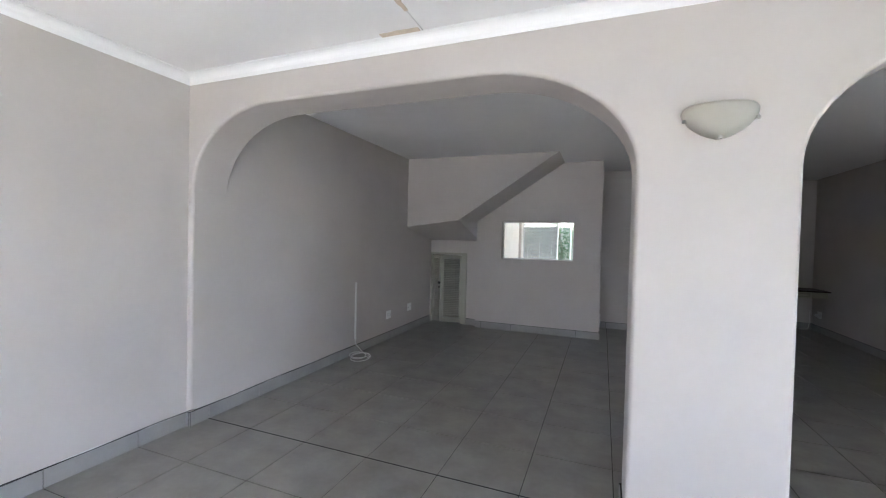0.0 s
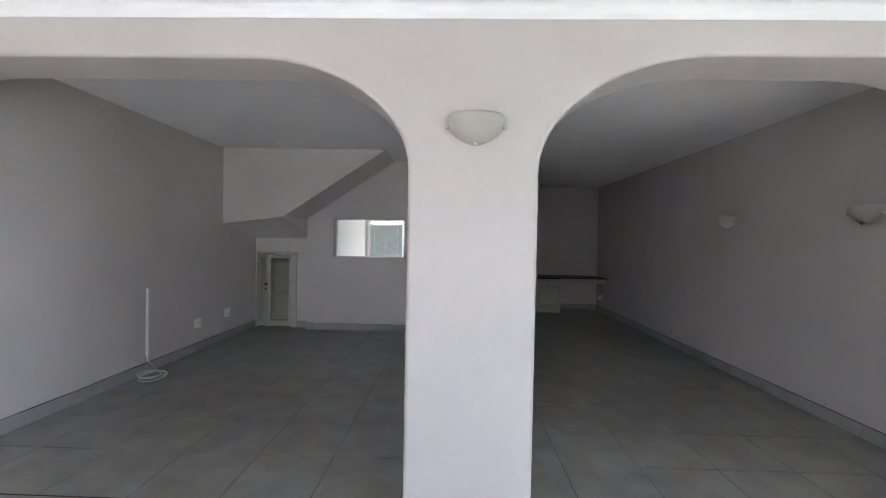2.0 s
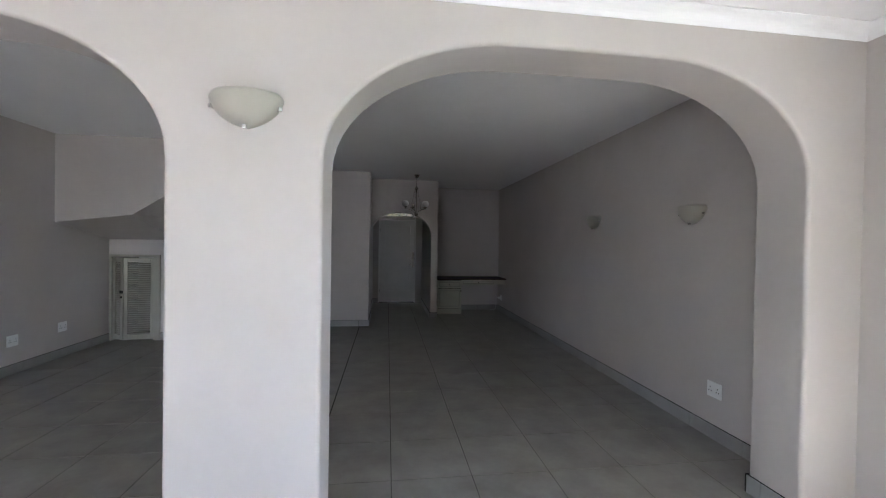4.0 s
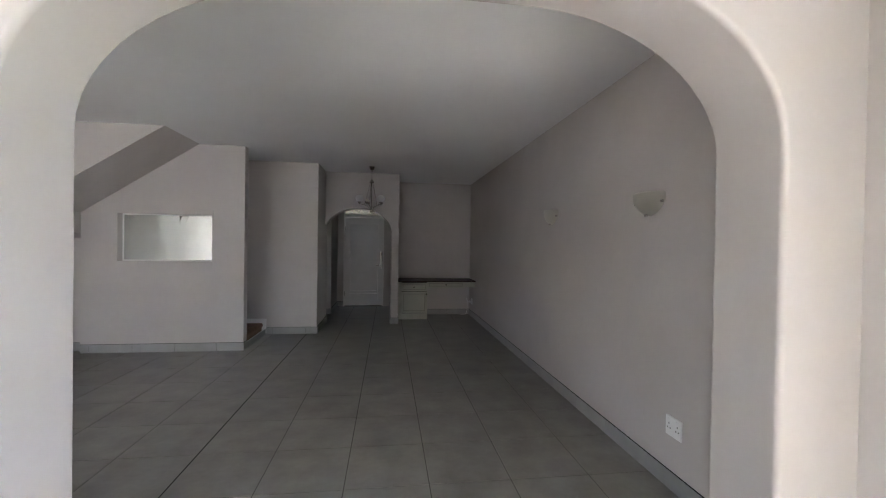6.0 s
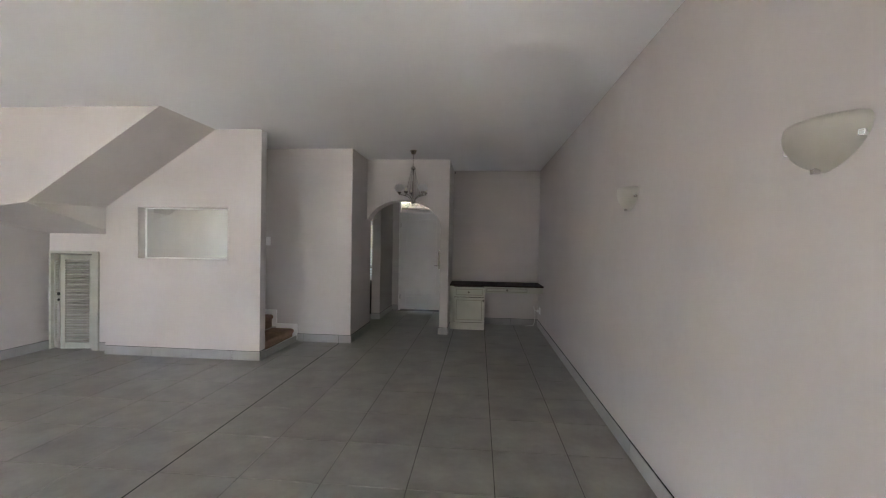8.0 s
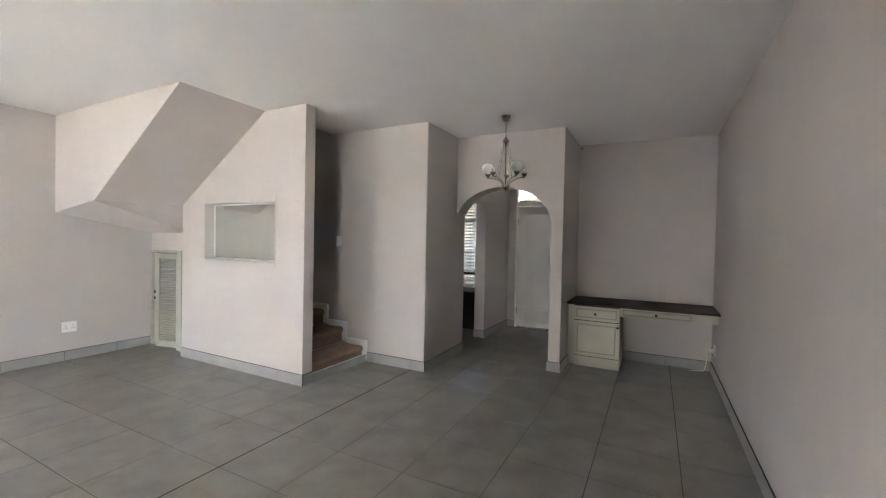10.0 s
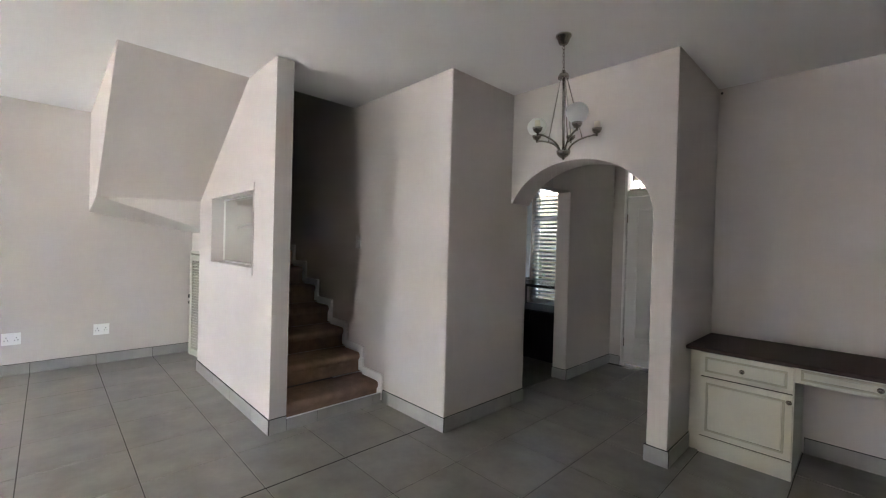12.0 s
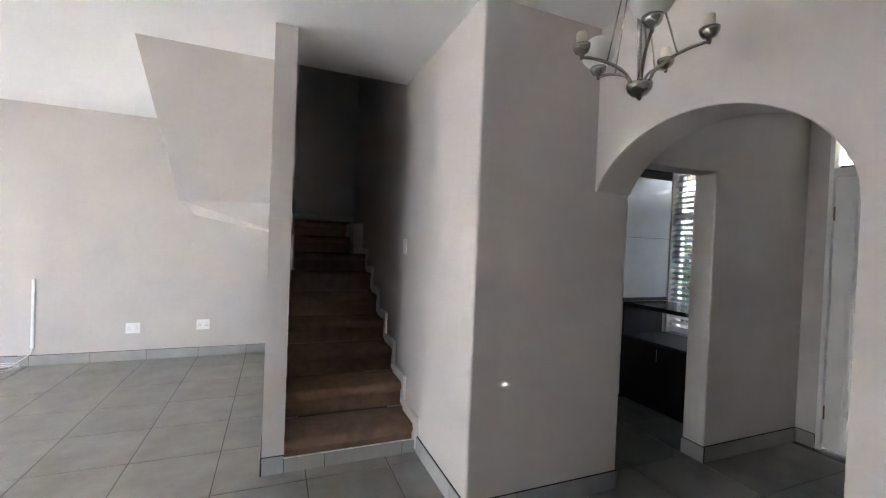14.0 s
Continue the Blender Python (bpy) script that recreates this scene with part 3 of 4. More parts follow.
# ---- kitchen seen through the way ----
win = thing("window_1", 0.22, DOOR_Y + 0.08, 0.6, "white framed kitchen window behind a lowered venetian blind", "window")
win["kind"] = "structure"
for nm, b in (("window_frame", (-0.48, -0.435, 0, 0.05, 0, 1.72)), ("window_frame", (0.435, 0.48, 0, 0.05, 0, 1.72)), ("window_frame", (-0.435, 0.435, 0, 0.05, 0, 0.05)), ("window_frame", (-0.435, 0.435, 0, 0.05, 1.67, 1.72)), ("glazing_bar", (-0.025, 0.025, 0.004, 0.046, 0.05, 1.67)), ("glazing_bar", (-0.435, 0.435, 0.002, 0.048, 1.17, 1.22))):
    part(nm, box(*b, 0.004), ALUMINIUM, win)
wp = part("pane", box(-0.435, 0.435, 0.022, 0.026, 0.05, 1.67), GLASS, win)
wp.visible_shadow = False


def venetian(name, x, y, z, width, height, pitch, tilt, label, mat=ALUMINIUM, group=""):
    """Horizontal slats on cords under a head box; z is the top."""
    t = thing(name, x, y, z, label, "blind", group)
    part("head_box", box(-width / 2, width / 2, -0.025, 0.025, -0.04, 0.0, 0.003), ALUMINIUM, t)
    me = None
    for k in range(int((height - 0.06) / pitch)):
        if me is None:
            sl = part("slat", box(-width / 2, width / 2, -0.024, 0.024, -0.0012, 0.0012), mat, t)
            me = sl.data
        else:
            sl = new("slat", me)
            sl.parent = t
        sl.matrix_local = pose(0, 0, -0.06 - k * pitch, tilt, 0, 0)
    part("bottom_rail", box(-width / 2, width / 2, -0.02, 0.02, -height, -height + 0.02, 0.003), ALUMINIUM, t)
    for u in (-0.35, 0.0, 0.35):
        part("cord", tube([(u * width, 0.03, -0.02), (u * width, 0.03, -height)], 0.0016, 5), ALUMINIUM, t)
    return t


venetian("venetian_blind", 0.22, DOOR_Y + 0.03, 2.31, 0.94, 1.66, 0.055, 30, "white venetian blind with open slats on the kitchen window", KITCHEN_BLIND)
mesh_object("splashback", box(-0.284, -0.274, HALL_N + 0.02, DOOR_Y - 0.001, 0.919, 2.3), GROUT, None, False, "pale glazed tiles on the kitchen wall beside the window", "splashback", "structure")
sb = bpy.data.objects["splashback"]
tile_me = bpy.data.meshes.new("wall_tile")
g = box(0.0, 0.006, -0.298, 0.298, -0.298, 0.298, 0.001)
g.to_mesh(tile_me)
g.free()
tile_me.materials.append(SPLASH)
for i in range(3):
    for k in range(2):
        ob = new("wall_tile", tile_me)
        ob.parent = sb
        ob.matrix_local = pose(-0.274, DOOR_Y - 0.305 - 0.6 * i, 1.252 + 0.60 * k)
top = mesh_object("worktop", box(-0.27, 0.70, 9.89, DOOR_Y - 0.06, 0.882, 0.918, 0.004), BLACK_STONE, None, False, "polished black granite worktop", "worktop")
low = thing("kitchen_unit", 0.22, 10.15, 0, "low dark kitchen unit below the window", "kitchen unit")
part("body", box(-0.478, 0.46, -0.26, 0.30, 0.0, 0.60, 0.003), KITCHEN_DARK, low)
part("end_panel", box(0.46, 0.48, -0.25, 0.27, 0.0, 0.881, 0.002), KITCHEN_DARK, low)
# panel added to cover the brightly lit wall under the worktop
part("end_panel", box(-0.498, -0.479, -0.25, 0.27, 0.0, 0.881, 0.002), KITCHEN_DARK, low)
for k in range(2):
    d = part("door", box(-0.475 + k * 0.47, -0.01 + k * 0.47, -0.28, -0.26, 0.10, 0.59, 0.004), KITCHEN_DARK, low)
    part("handle", tube([(-0.05 + k * 0.47, -0.30, 0.45), (-0.05 + k * 0.47, -0.30, 0.55)], 0.006), STEEL, d)
# ---- built-in desk in the nook ----
DESK_S = 8.79
desk = thing("built_in_desk", 2.212, DESK_S, 0, "cream panelled built-in desk with drawers and a knee space", "desk")
part("body", box(0.065, 0.566, 0.02, NOOK_Y - DESK_S - 0.002, 0.0, 0.715, 0.003), CREAM_PAINT, desk)
part("filler", box(0.003, 0.065, 0.025, 0.06, 0.0, 0.715, 0.002), CREAM_PAINT, desk)
part("plinth", box(0.068, 0.566, 0.0, 0.019, 0.0, 0.113, 0.003), CREAM_PAINT, desk)
# dark strips put the shade of the gaps into colour
for z0, z1 in ((0.5215, 0.5305), (0.1128, 0.1202), (0.6902, 0.7155)):
    part("gap_shade_strip", box(0.075, 0.556, 0.008, 0.0205, z0, z1), DARK_WOOD, desk, "dark strip standing in for the shade between the fronts")
part("apron", box(0.566, 1.27, 0.02, 0.04, 0.600, 0.715, 0.002), CREAM_PAINT, desk)
part("apron_block", box(1.268, 1.485, 0.004, 0.05, 0.612, 0.715, 0.003), CREAM_PAINT, desk)


def panel_front(name, x0, x1, z0, z1, rim, knob):
    """A drawer or door front with a sunk panel and a glazed moulding."""
    fr = part(name, box(x0, x1, 0.0, 0.02, z0, z1, 0.003), CREAM_PAINT, desk)
    bm = bmesh.new()
    for b in ((x0 + rim, x1 - rim, z0 + rim, z0 + rim + 0.014), (x0 + rim, x1 - rim, z1 - rim - 0.014, z1 - rim), (x0 + rim, x0 + rim + 0.014, z0 + rim + 0.014, z1 - rim - 0.014), (x1 - rim - 0.014, x1 - rim, z0 + rim + 0.014, z1 - rim - 0.014)):
        add_box(bm, b[0], b[1], -0.007, 0.001, b[2], b[3], 0.004)
    part("moulding", bm, CREAM_GLAZE, fr, "darker glazed moulding")
    part("panel", box(x0 + rim + 0.018, x1 - rim - 0.018, -0.003, 0.001, z0 + rim + 0.018, z1 - rim - 0.018, 0.002), CREAM_PAINT, fr)
    k = part("knob", lathe([(0.0, 0.026), (0.009, 0.025), (0.015, 0.018), (0.012, 0.01), (0.006, 0.006), (0.008, 0.0)], 14), STEEL, fr, "small dark metal knob", True)
    k.matrix_local = pose(knob[0], 0.0, knob[1], 90, 0, 0)
    return fr


panel_front("drawer", 0.070, 0.561, 0.530, 0.690, 0.028, (0.307, 0.608))
panel_front("cupboard_door", 0.070, 0.561, 0.120, 0.522, 0.036, (0.544, 0.479))
panel_front("drawer", 0.575, 1.262, 0.606, 0.706, 0.018, (0.92, 0.656))
worktop = thing("desk_top", NOOK_W, DESK_S, 0.716, "dark brown stained desk top in the wall nook", "desk top")
part("board", box(0.002, EAST - NOOK_W - 0.002, -0.075, NOOK_Y - DESK_S - 0.002, 0.0, 0.022, 0.002), DARK_WOOD, worktop)
part("nosing", box(0.002, EAST - NOOK_W - 0.002, -0.098, -0.0755, -0.002, 0.0225, 0.007), DARK_WOOD, worktop)

# ---- chandelier ----
lamp = thing("chandelier", 1.748, 7.775, HIGH, "brushed nickel five-arm chandelier, three of its glass globes missing", "chandelier")
lamp.matrix_world = pose(1.748, 7.775, HIGH, 3.8, 0.4, 0)
part("canopy", lathe([(0.0, 0.004), (0.046, 0.004), (0.047, -0.008), (0.040, -0.012), (0.029, -0.046), (0.022, -0.052), (0.0, -0.054)], 24), STEEL, lamp, "", True)
for k in range(8):
    z = -0.052 - k * 0.0212
    ring = [(0.007 * math.cos(a * math.pi / 6) * (1 if k % 2 else 0), 0.007 * math.cos(a * math.pi / 6) * (0 if k % 2 else 1), z - 0.013 * math.sin(a * math.pi / 6)) for a in range(13)]
    part("chain_link", tube(ring, 0.0018, 5, caps=False), STEEL, lamp)
part("top_cap", lathe([(0.0, -0.205), (0.01, -0.207), (0.012, -0.218), (0.026, -0.228), (0.034, -0.244), (0.033, -0.256), (0.0, -0.256)], 24), STEEL, lamp, "", True)
part("stem", tube([(0, 0, -0.25), (0, 0, -0.70)], 0.0075, 10), STEEL, lamp, "", True)
part("bowl", lathe([(0.0, -0.690), (0.040, -0.690), (0.042, -0.697), (0.038, -0.714), (0.025, -0.729), (0.010, -0.736), (0.007, -0.743), (0.0, -0.748)], 24), STEEL, lamp, "", True)
RIGHT, AHEAD = Vector((0.827, 0.562, 0)), Vector((-0.562, 0.827, 0))
for ang, globe in ((18, True), (90, False), (162, False), (-126, True), (-54, False)):
    out = RIGHT * math.sin(radians(ang)) - AHEAD * math.cos(radians(ang))
    def at(r, z):
        return out * r + Vector((0, 0, z))
    arm = part("arm", tube(curve_points([at(0.03, -0.69), at(0.045, -0.66), at(0.085, -0.632), at(0.14, -0.612), at(0.192, -0.604)], 6), 0.0055, 8), STEEL, lamp, "", True)
    part("stay", tube([at(0.022, -0.255), at(0.11, -0.622)], 0.003, 6), STEEL, lamp)
    c = at(0.195, 0)
    part("cup", lathe([(0.0, -0.614), (0.005, -0.612), (0.007, -0.598), (0.021, -0.590), (0.028, -0.576), (0.029, -0.565), (0.026, -0.565), (0.0, -0.575)], 20, None, (c.x, c.y, 0)), STEEL, arm, "", True)
    part("candle_sleeve", lathe([(0.0, -0.525), (0.014, -0.525), (0.016, -0.529), (0.016, -0.575), (0.0, -0.575)], 16, None, (c.x, c.y, 0)), CANDLE, arm, "cream lamp holder sleeve", True)
    if globe:
        prof = [(0.025, -0.567)] + [(0.061 * math.sin(radians(a)), -0.513 - 0.058 * math.cos(radians(a))) for a in range(26, 150, 8)] + [(0.030, -0.461), (0.027, -0.461)] + [(0.058 * math.sin(radians(a)), -0.513 - 0.055 * math.cos(radians(a))) for a in range(148, 26, -8)]
        part("globe", lathe(prof, 28, None, (c.x, c.y, 0)), FROST, arm, "frosted white glass globe", True)


# ---- wall sconces ----
def sconce(x, y, z, turn, label):
    """A half bowl of cream glass on three chrome clips; its back is at y = 0 and it swells towards -y."""
    t = thing("wall_sconce", x, y, z, label, "wall lamp", "wall sconces", turn)
    bm = bmesh.new()
    W, D, H = 0.152, 0.080, 0.146
    rows, cols, shells = 12, 24, []
    for inset in (0.0, 0.006):
        grid = []
        for r in range(rows + 1):
            u = r / rows
            wide, deep = max((1 - u ** 2.2) ** 0.72, 0.03), max((1 - u ** 2.6) ** 0.5, 0.05)
            wide *= 1 - 0.11 * (1 - min(1.0, u / 0.22)) ** 2
            row = []
            for c in range(cols + 1):
                a = radians(-90 + 180 * c / cols)
                row.append(bm.verts.new(((W - inset) * wide * math.sin(a), -(D - inset) * deep * math.cos(a), H * (1 - u) + inset * u + 0.004 * math.cos(a) * (1 - u))))
            grid.append(row)
        for r in range(rows):
            for c in range(cols):
                bm.faces.new((grid[r][c], grid[r][c + 1], grid[r + 1][c + 1], grid[r + 1][c]))
        shells.append(grid)
    for c in range(cols):
        bm.faces.new((shells[0][0][c], shells[0][0][c + 1], shells[1][0][c + 1], shells[1][0][c]))
    part("glass_shade", bm, ALABASTER, t, "cream marbled glass half bowl", True)
    part("wall_plate", box(-0.06, 0.06, -0.012, 0.0, 0.05, 0.13, 0.003), PLASTIC, t)
    part("lamp_holder", lathe([(0.0, 0.06), (0.02, 0.06), (0.02, 0.0), (0.0, 0.0)], 14, None, (0, -0.03, 0.06)), PLASTIC, t)
    for cx, cy, cz in ((-0.136, -0.018, 0.084), (0.136, -0.018, 0.084), (0.0, -0.030, 0.003)):
        clip = part("clip", box(-0.008, 0.008, -0.010, 0.010, -0.009, 0.009, 0.003), CHROME, t, "square chrome clip")
        clip.matrix_local = pose(cx, cy, cz, 0, 0, 0 if abs(cx) < 0.01 else math.copysign(35, cx))
    return t


sconce(0.648, ARCH_S, 1.908, 0, "cream glass half-bowl sconce on the pillar between the arches")
sconce(EAST, 3.475, 1.63, -90, "cream glass half-bowl sconce on the long wall near the arch")
sconce(EAST, 5.07, 1.645, -90, "cream glass half-bowl sconce on the long wall near the desk")


# ---- sockets, switch, conduit, cables ----
def socket_plate(x, y, z, turn, label):
    """A double plug socket; the plate is in the xz plane and faces -y."""
    t = thing("wall_socket", x, y, z, label, "socket", "wall sockets", turn)
    part("plate", box(-0.066, 0.066, -0.010, 0.0, -0.058, 0.058, 0.004), PLASTIC, t)
    for s in (-0.035, 0.035):
        bm = bmesh.new()
        for hx, hz in ((-0.011, -0.012), (0.011, -0.012), (0.0, 0.014)):
            add_box(bm, s + hx - 0.003, s + hx + 0.003, -0.0112, -0.0095, hz - 0.0045, hz + 0.0045)
        part("pin_holes", bm, DARK_HOLE, t)
        part("rocker", box(s - 0.008, s + 0.008, -0.014, -0.010, 0.028, 0.046, 0.002), PLASTIC, t)
    return t


socket_plate(WEST, 5.295, 0.352, 90, "white double socket on the wall beside the trunking")
socket_plate(WEST, 5.965, 0.368, 90, "white double socket on the wall near the louvred cupboard")
socket_plate(EAST, 3.21, 0.372, -90, "white double socket low on the long wall")
socket_plate(EAST, 9.05, 0.30, -90, "white double socket beside the desk, with a plug in it")
plug = thing("plug", EAST - 0.012, 9.085, 0.29, "white plug with its lead hanging to the floor", "plug")
part("plug_body", box(-0.04, 0.0, -0.02, 0.02, -0.02, 0.02, 0.006), PLASTIC, plug)
part("lead", tube(curve_points([(-0.035, 0.0, -0.01), (-0.08, 0.05, 0.03), (-0.07, 0.12, 0.06), (-0.045, 0.18, -0.02), (-0.04, 0.2, -0.15), (-0.06, 0.2, -0.27), (-0.13, 0.17, -0.283), (-0.2, 0.15, -0.283)], 6), 0.0045, 6), CABLE, plug, "", True)
sw = thing("light_switch", -0.265, STAIR_N, 1.382, "white light switch on the stair wall", "switch")
part("plate", box(-0.04, 0.04, -0.010, 0.0, -0.06, 0.06, 0.004), PLASTIC, sw)
part("rocker", box(-0.012, 0.012, -0.016, -0.010, -0.02, 0.02, 0.003), PLASTIC, sw)
# short black tube put in for a small dark mark in the corner
corner_mark = thing("dark_corner_mark", NOOK_W + 0.02, NOOK_Y, HIGH - 0.035, "small black mark in the corner under the ceiling", "cable")
part("cable", tube([(0, 0, 0), (0.004, -0.015, -0.004), (0.006, -0.028, -0.012)], 0.009, 8), BLACK_CABLE, corner_mark, "", True)
trunk = thing("cable_trunking", WEST, 4.45, 0.185, "white plastic cable trunking upright on the wall", "trunking")
part("channel", box(0.0, 0.014, -0.0125, 0.0125, 0.0, 0.70, 0.002), PLASTIC, trunk)
part("end_cap", box(0.0, 0.016, -0.014, 0.014, -0.004, 0.02, 0.002), PLASTIC, trunk)
coil = thing("cable_coil", -2.47, 4.30, 0.0, "loose coil of white cable on the floor tiles", "cable")
loops = []
for a in range(0, 360 * 3 + 60, 15):
    r = 0.125 + 0.022 * math.sin(radians(a * 0.37)) + 0.012 * math.cos(radians(a * 1.21))
    loops.append((0.75 * r * math.cos(radians(a)) + 0.02 * math.sin(radians(a * 0.29)), r * math.sin(radians(a)), 0.008 + 0.028 * (a / 1140) + 0.012 * (1 + math.sin(radians(a * 0.9)))))
loops += [(0.02, 0.06, 0.05), (-0.08, 0.11, 0.09), (-0.155, 0.14, 0.13), (-0.165, 0.15, 0.19)]
part("cable", tube(curve_points(loops, 3), 0.0042, 6), CABLE, coil, "", True)
# leads that lie on the skirting of the west walls
for name, mat, off, label in (("skirting_lead", CABLE, 0.0, "thin white lead lying along the skirting top"), ("skirting_lead", BLACK_CABLE, 0.006, "thin black lead lying along the skirting top")):
    pts, y = [], BACK + 0.1
    while y < 4.4:
        x = (WEST_FRONT if y < ARCH_S - 0.03 else WEST) + 0.006 + off * 0.5
        if ARCH_S - 0.1 < y < ARCH_S + 0.06:
            x = WEST + 0.004 + off
        pts.append((x, y, SKIRT + 0.0035 + 0.005 * abs(math.sin(y * 3.1 + off * 200)) + (0.012 if abs(y - ARCH_S + 0.05) < 0.06 else 0)))
        y += 0.08
    ob = mesh_object(name, tube(pts, 0.0032, 6), mat, None, True, label, "cable")

# ---- worn strips on the sun room ceiling ----
def ragged(x0, x1, y0, y1, n, seed):
    rnd = random.Random(seed)
    top = [(x0 + (x1 - x0) * i / n, y1 + rnd.uniform(-0.006, 0.004)) for i in range(n + 1)]
    low = [(x0 + (x1 - x0) * i / n, y0 + rnd.uniform(-0.004, 0.006)) for i in range(n, -1, -1)]
    return prism(top + low, HIGH_FRONT - 0.0045, HIGH_FRONT - 0.0005, "z")


mesh_object("ceiling_patch", ragged(-1.03, -0.79, 2.165, 2.212, 9, 3), STAIN, None, False, "beige strip of bare filler along the cornice", "patch", "", "ceiling repairs")
bm = ragged(-0.12, 0.12, -0.014, 0.014, 7, 5)
p2 = mesh_object("ceiling_patch", bm, STAIN, None, False, "beige strip of bare filler on the ceiling joint", "patch", "", "ceiling repairs")
p2.matrix_world = pose(-0.775, 1.88, 0, 0, 0, 90)
mesh_object("ceiling_joint", box(-0.778, -0.773, 2.0, 2.21, HIGH_FRONT - 0.0042, HIGH_FRONT - 0.0004), CRACK, None, False, "hairline joint in the ceiling boards", "joint", "structure")

# ---- glazed doors to the patio ----
# unseen east window, added to throw daylight on the west walls
side = thing("unseen_window_2", EAST + 0.11, 0, 0.05, "wide white aluminium window, unseen, added to light the sun room from the east", "window")
side["kind"] = "structure"
MID = (SIDE_S + SIDE_N) / 2
for nm, b in (("window_frame", (-0.03, 0.03, SIDE_S, SIDE_S + 0.05, 0, 2.3)), ("window_frame", (-0.03, 0.03, SIDE_N - 0.05, SIDE_N, 0, 2.3)), ("window_frame", (-0.03, 0.03, SIDE_S + 0.05, SIDE_N - 0.05, 0, 0.05)), ("window_frame", (-0.03, 0.03, SIDE_S + 0.05, SIDE_N - 0.05, 2.25, 2.3)), ("mullion", (-0.025, 0.025, MID - 0.03, MID + 0.03, 0.05, 2.25))):
    part(nm, box(*b, 0.004), ALUMINIUM, side)
for y0, y1 in ((SIDE_S + 0.05, MID - 0.03), (MID + 0.03, SIDE_N - 0.05)):
    gp = part("pane", box(-0.003, 0.003, y0, y1, 0.05, 2.25), GLASS, side)
    gp.visible_shadow = False
patio = thing("door_2", 0.35, BACK - 0.1, 0, "white aluminium patio doors, one leaf slid open", "patio door")
patio["kind"] = "structure"
OW, OE = OPEN_W - 0.35, OPEN_E - 0.35
for nm, b in (("frame_side", (OW, OW + 0.05, -0.05, 0.05, 0, OPEN_TOP)), ("frame_side", (OE - 0.05, OE, -0.05, 0.05, 0, OPEN_TOP)), ("frame_head", (OW + 0.05, OE - 0.05, -0.05, 0.05, OPEN_TOP - 0.05, OPEN_TOP)), ("sill", (OW + 0.05, OE - 0.05, -0.05, 0.05, 0.0, 0.025))):
    part(nm, box(*b, 0.004), ALUMINIUM, patio)
for x0, x1, yy in ((OW + 0.05, OW + 1.30, 0.02), (OE - 1.30, OE - 0.05, -0.02)):
    lf = part("leaf", box(x0, x0 + 0.055, yy - 0.02, yy + 0.02, 0.03, OPEN_TOP - 0.05, 0.003), ALUMINIUM, patio)
    part("stile", box(x1 - 0.055, x1, yy - 0.02, yy + 0.02, 0.03, OPEN_TOP - 0.05, 0.003), ALUMINIUM, lf)
    part("rail", box(x0 + 0.055, x1 - 0.055, yy - 0.02, yy + 0.02, 0.03, 0.11, 0.003), ALUMINIUM, lf)
    part("rail", box(x0 + 0.055, x1 - 0.055, yy - 0.02, yy + 0.02, OPEN_TOP - 0.11, OPEN_TOP - 0.05, 0.003), ALUMINIUM, lf)
    gp = part("pane", box(x0 + 0.055, x1 - 0.055, yy - 0.003, yy + 0.003, 0.11, OPEN_TOP - 0.11), GLASS, lf)
    gp.visible_shadow = False
venetian("venetian_blind", -1.93, BACK - 0.02, 2.2, 1.2, 1.75, 0.054, 60, "grey venetian blind lowered over the patio door", BLIND)

# ---- garden beyond ----
# added wall, its height limits daylight at the transom and kitchen window
mesh_object("shade_wall_north", box(-14, 14, 13.6, 13.85, -0.2, 2.65, 0.02), GARDEN_WALL, None, False, "tan plastered wall added to limit daylight behind the door and kitchen", "garden wall", "structure")
# unseen wall, added to darken the horizon outside the east window
mesh_object("shade_wall_east", box(12.0, 12.3, -10.0, 13.6, -0.2, 1.9, 0.02), GARDEN_WALL, None, False, "tan plastered wall, unseen, added to block low daylight from the east", "garden wall", "structure")
mesh_object("garden_wall", box(-14, 14, -10.3, -10.0, -0.2, 2.3, 0.02), GARDEN_WALL, None, False, "tan plastered boundary wall", "garden wall", "structure")


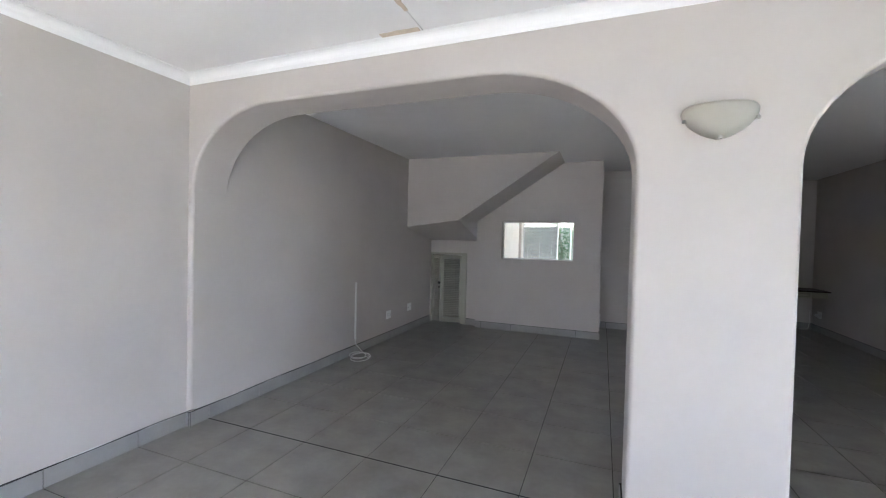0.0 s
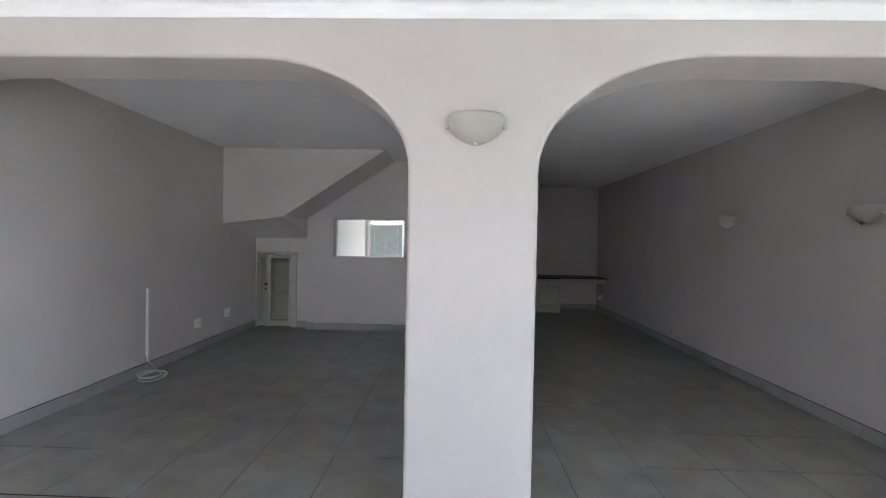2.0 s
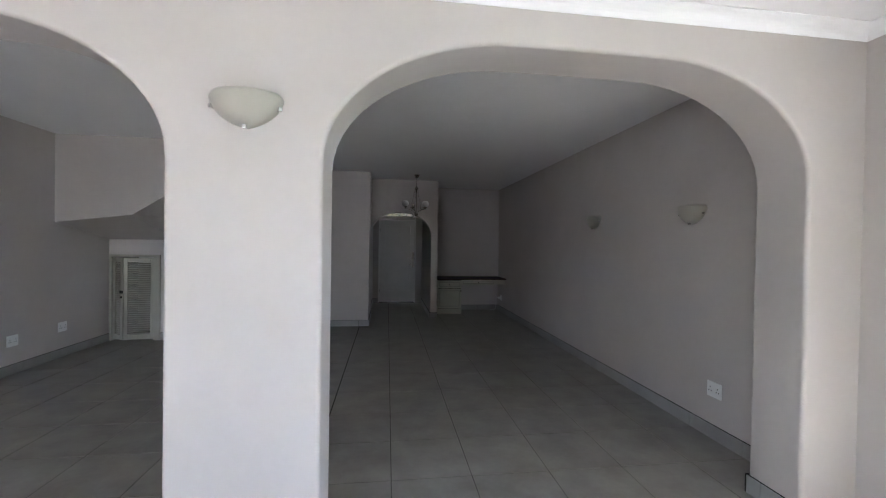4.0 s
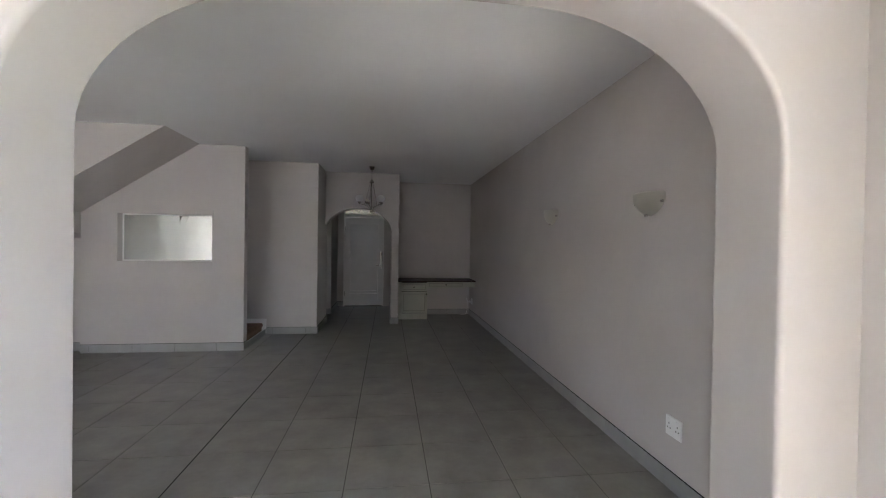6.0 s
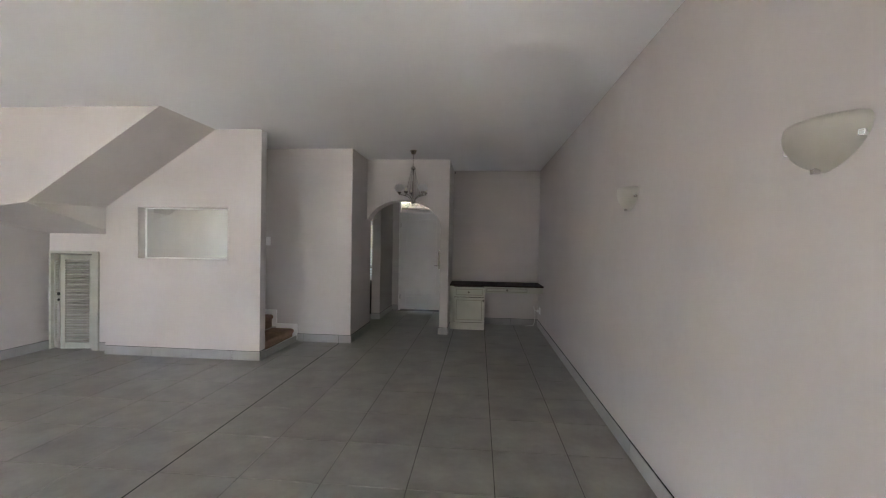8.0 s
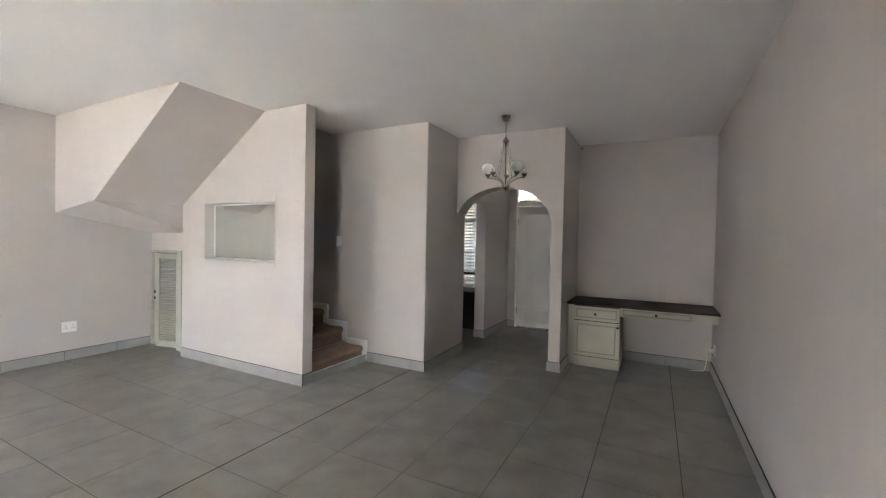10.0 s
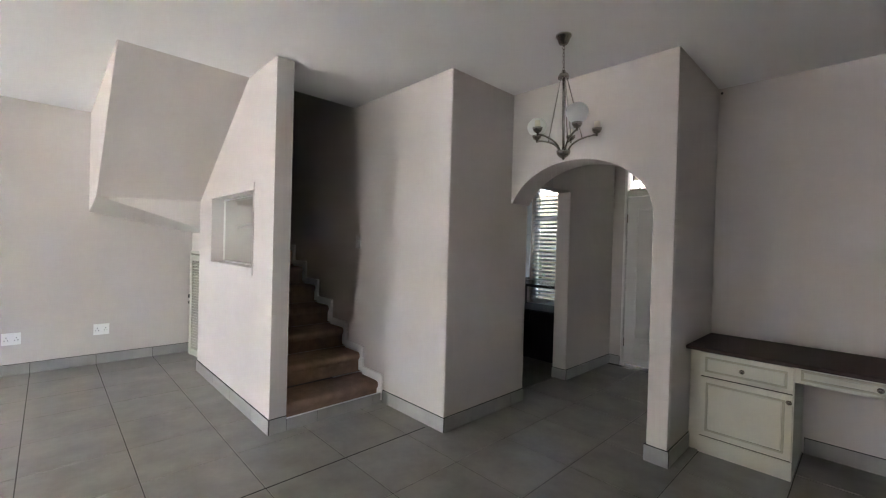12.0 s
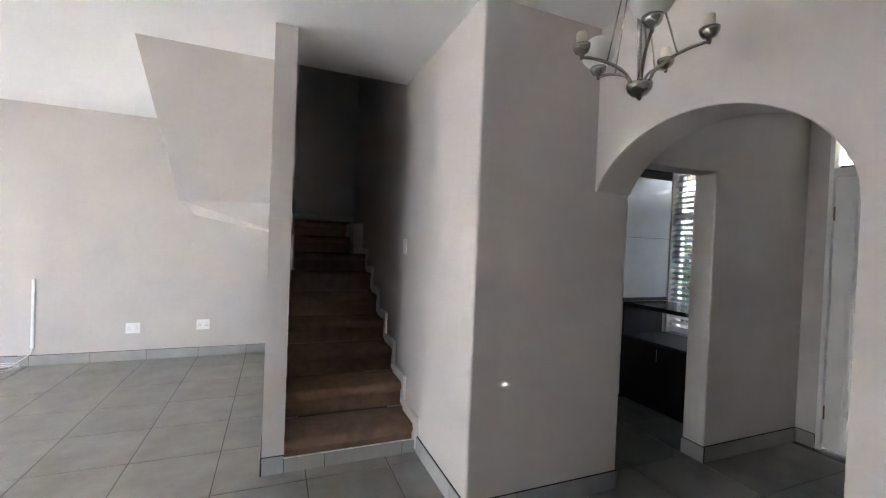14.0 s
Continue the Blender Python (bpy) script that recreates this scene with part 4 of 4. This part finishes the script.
def shrub(x, y, height, spread, seed):
    rnd = random.Random(seed)
    t = thing("tree", x, y, -0.13, "leafy green garden tree against the boundary wall", "tree", "garden trees")
    trunk = part("trunk", tube([(0, 0, 0), (rnd.uniform(-0.1, 0.1), 0.05, height * 0.35), (rnd.uniform(-0.2, 0.2), 0, height * 0.7)], 0.06, 8), BARK, t)
    verts, faces = [], []
    for _ in range(2600):
        u, v, w = rnd.gauss(0, 0.42), rnd.gauss(0, 0.42), rnd.random()
        wide = spread * (0.45 + 0.75 * math.sin(math.pi * min(0.95, w * 0.9 + 0.08)))
        c = Vector((u * wide, v * wide, height * (0.18 + 0.86 * w) + 0.15 * math.sin(u * 6)))
        a = Vector((rnd.uniform(-1, 1), rnd.uniform(-1, 1), rnd.uniform(-0.6, 0.6))).normalized()
        b = a.orthogonal().normalized()
        s = rnd.uniform(0.04, 0.085)
        n = len(verts)
        verts += [c - a * s, c + b * s * 0.45, c + a * s, c - b * s * 0.45]
        faces.append((n, n + 1, n + 2, n + 3))
    me = bpy.data.meshes.new("crown")
    me.from_pydata(verts, [], faces)
    me.materials.append(LEAF)
    crown = new("crown", me)
    crown.parent = t
    return t


# southern row made tall and dense to cut low daylight into the rooms
for k, (x, y, h, s) in enumerate(((-6.4, -8.7, 3.9, 1.7), (-4.2, -8.6, 3.6, 1.6), (-1.9, -9.0, 3.4, 1.6), (-0.2, -8.4, 4.0, 1.7), (2.2, -8.9, 3.5, 1.6), (4.6, -8.5, 3.8, 1.6), (-3.4, 12.7, 2.3, 0.9), (-2.35, 12.9, 1.7, 0.6), (-5.2, 12.8, 2.4, 1.0))):
    shrub(x, y, h, s, 20 + k)

# ---- floor tiles, last ----
tile_mesh = bpy.data.meshes.new("floor_tile")
g = box(-0.2468, 0.2468, -0.2468, 0.2468, -0.010, 0.0, 0.0011)
g.to_mesh(tile_mesh)
g.free()
tile_mesh.materials.append(TILE)
for i in range(-9, 6):
    for k in range(-16, 9):
        cx, cy = 1.285 + 0.5 * i + 0.25, 6.425 + 0.5 * k + 0.25
        if cx < -2.75 or cx > 3.6 or cy < BACK - 0.3 or cy > DOOR_Y + 0.1:
            continue
        if cx < -0.2 and cy > 7.0 and cy < 8.4:
            continue
        if cx < -0.2 and cy > 8.4:
            continue
        ob = new("floor_tile", tile_mesh)
        ob.parent = floor
        ob.matrix_local = pose(cx, cy, random.uniform(-0.0004, 0.0004))
# two open dark joints that cross the whole floor
mesh_object("floor_joint", box(0.7805, 0.7895, 2.43, 7.6, -0.0034, 0.0005), DARK_GROUT, None, False, "dark open joint between floor tiles", "joint", "structure")
mesh_object("floor_joint_threshold", box(WEST, EAST, 2.4205, 2.4295, -0.0034, 0.0007), DARK_GROUT, None, False, "dark open joint under the arches", "joint", "structure")
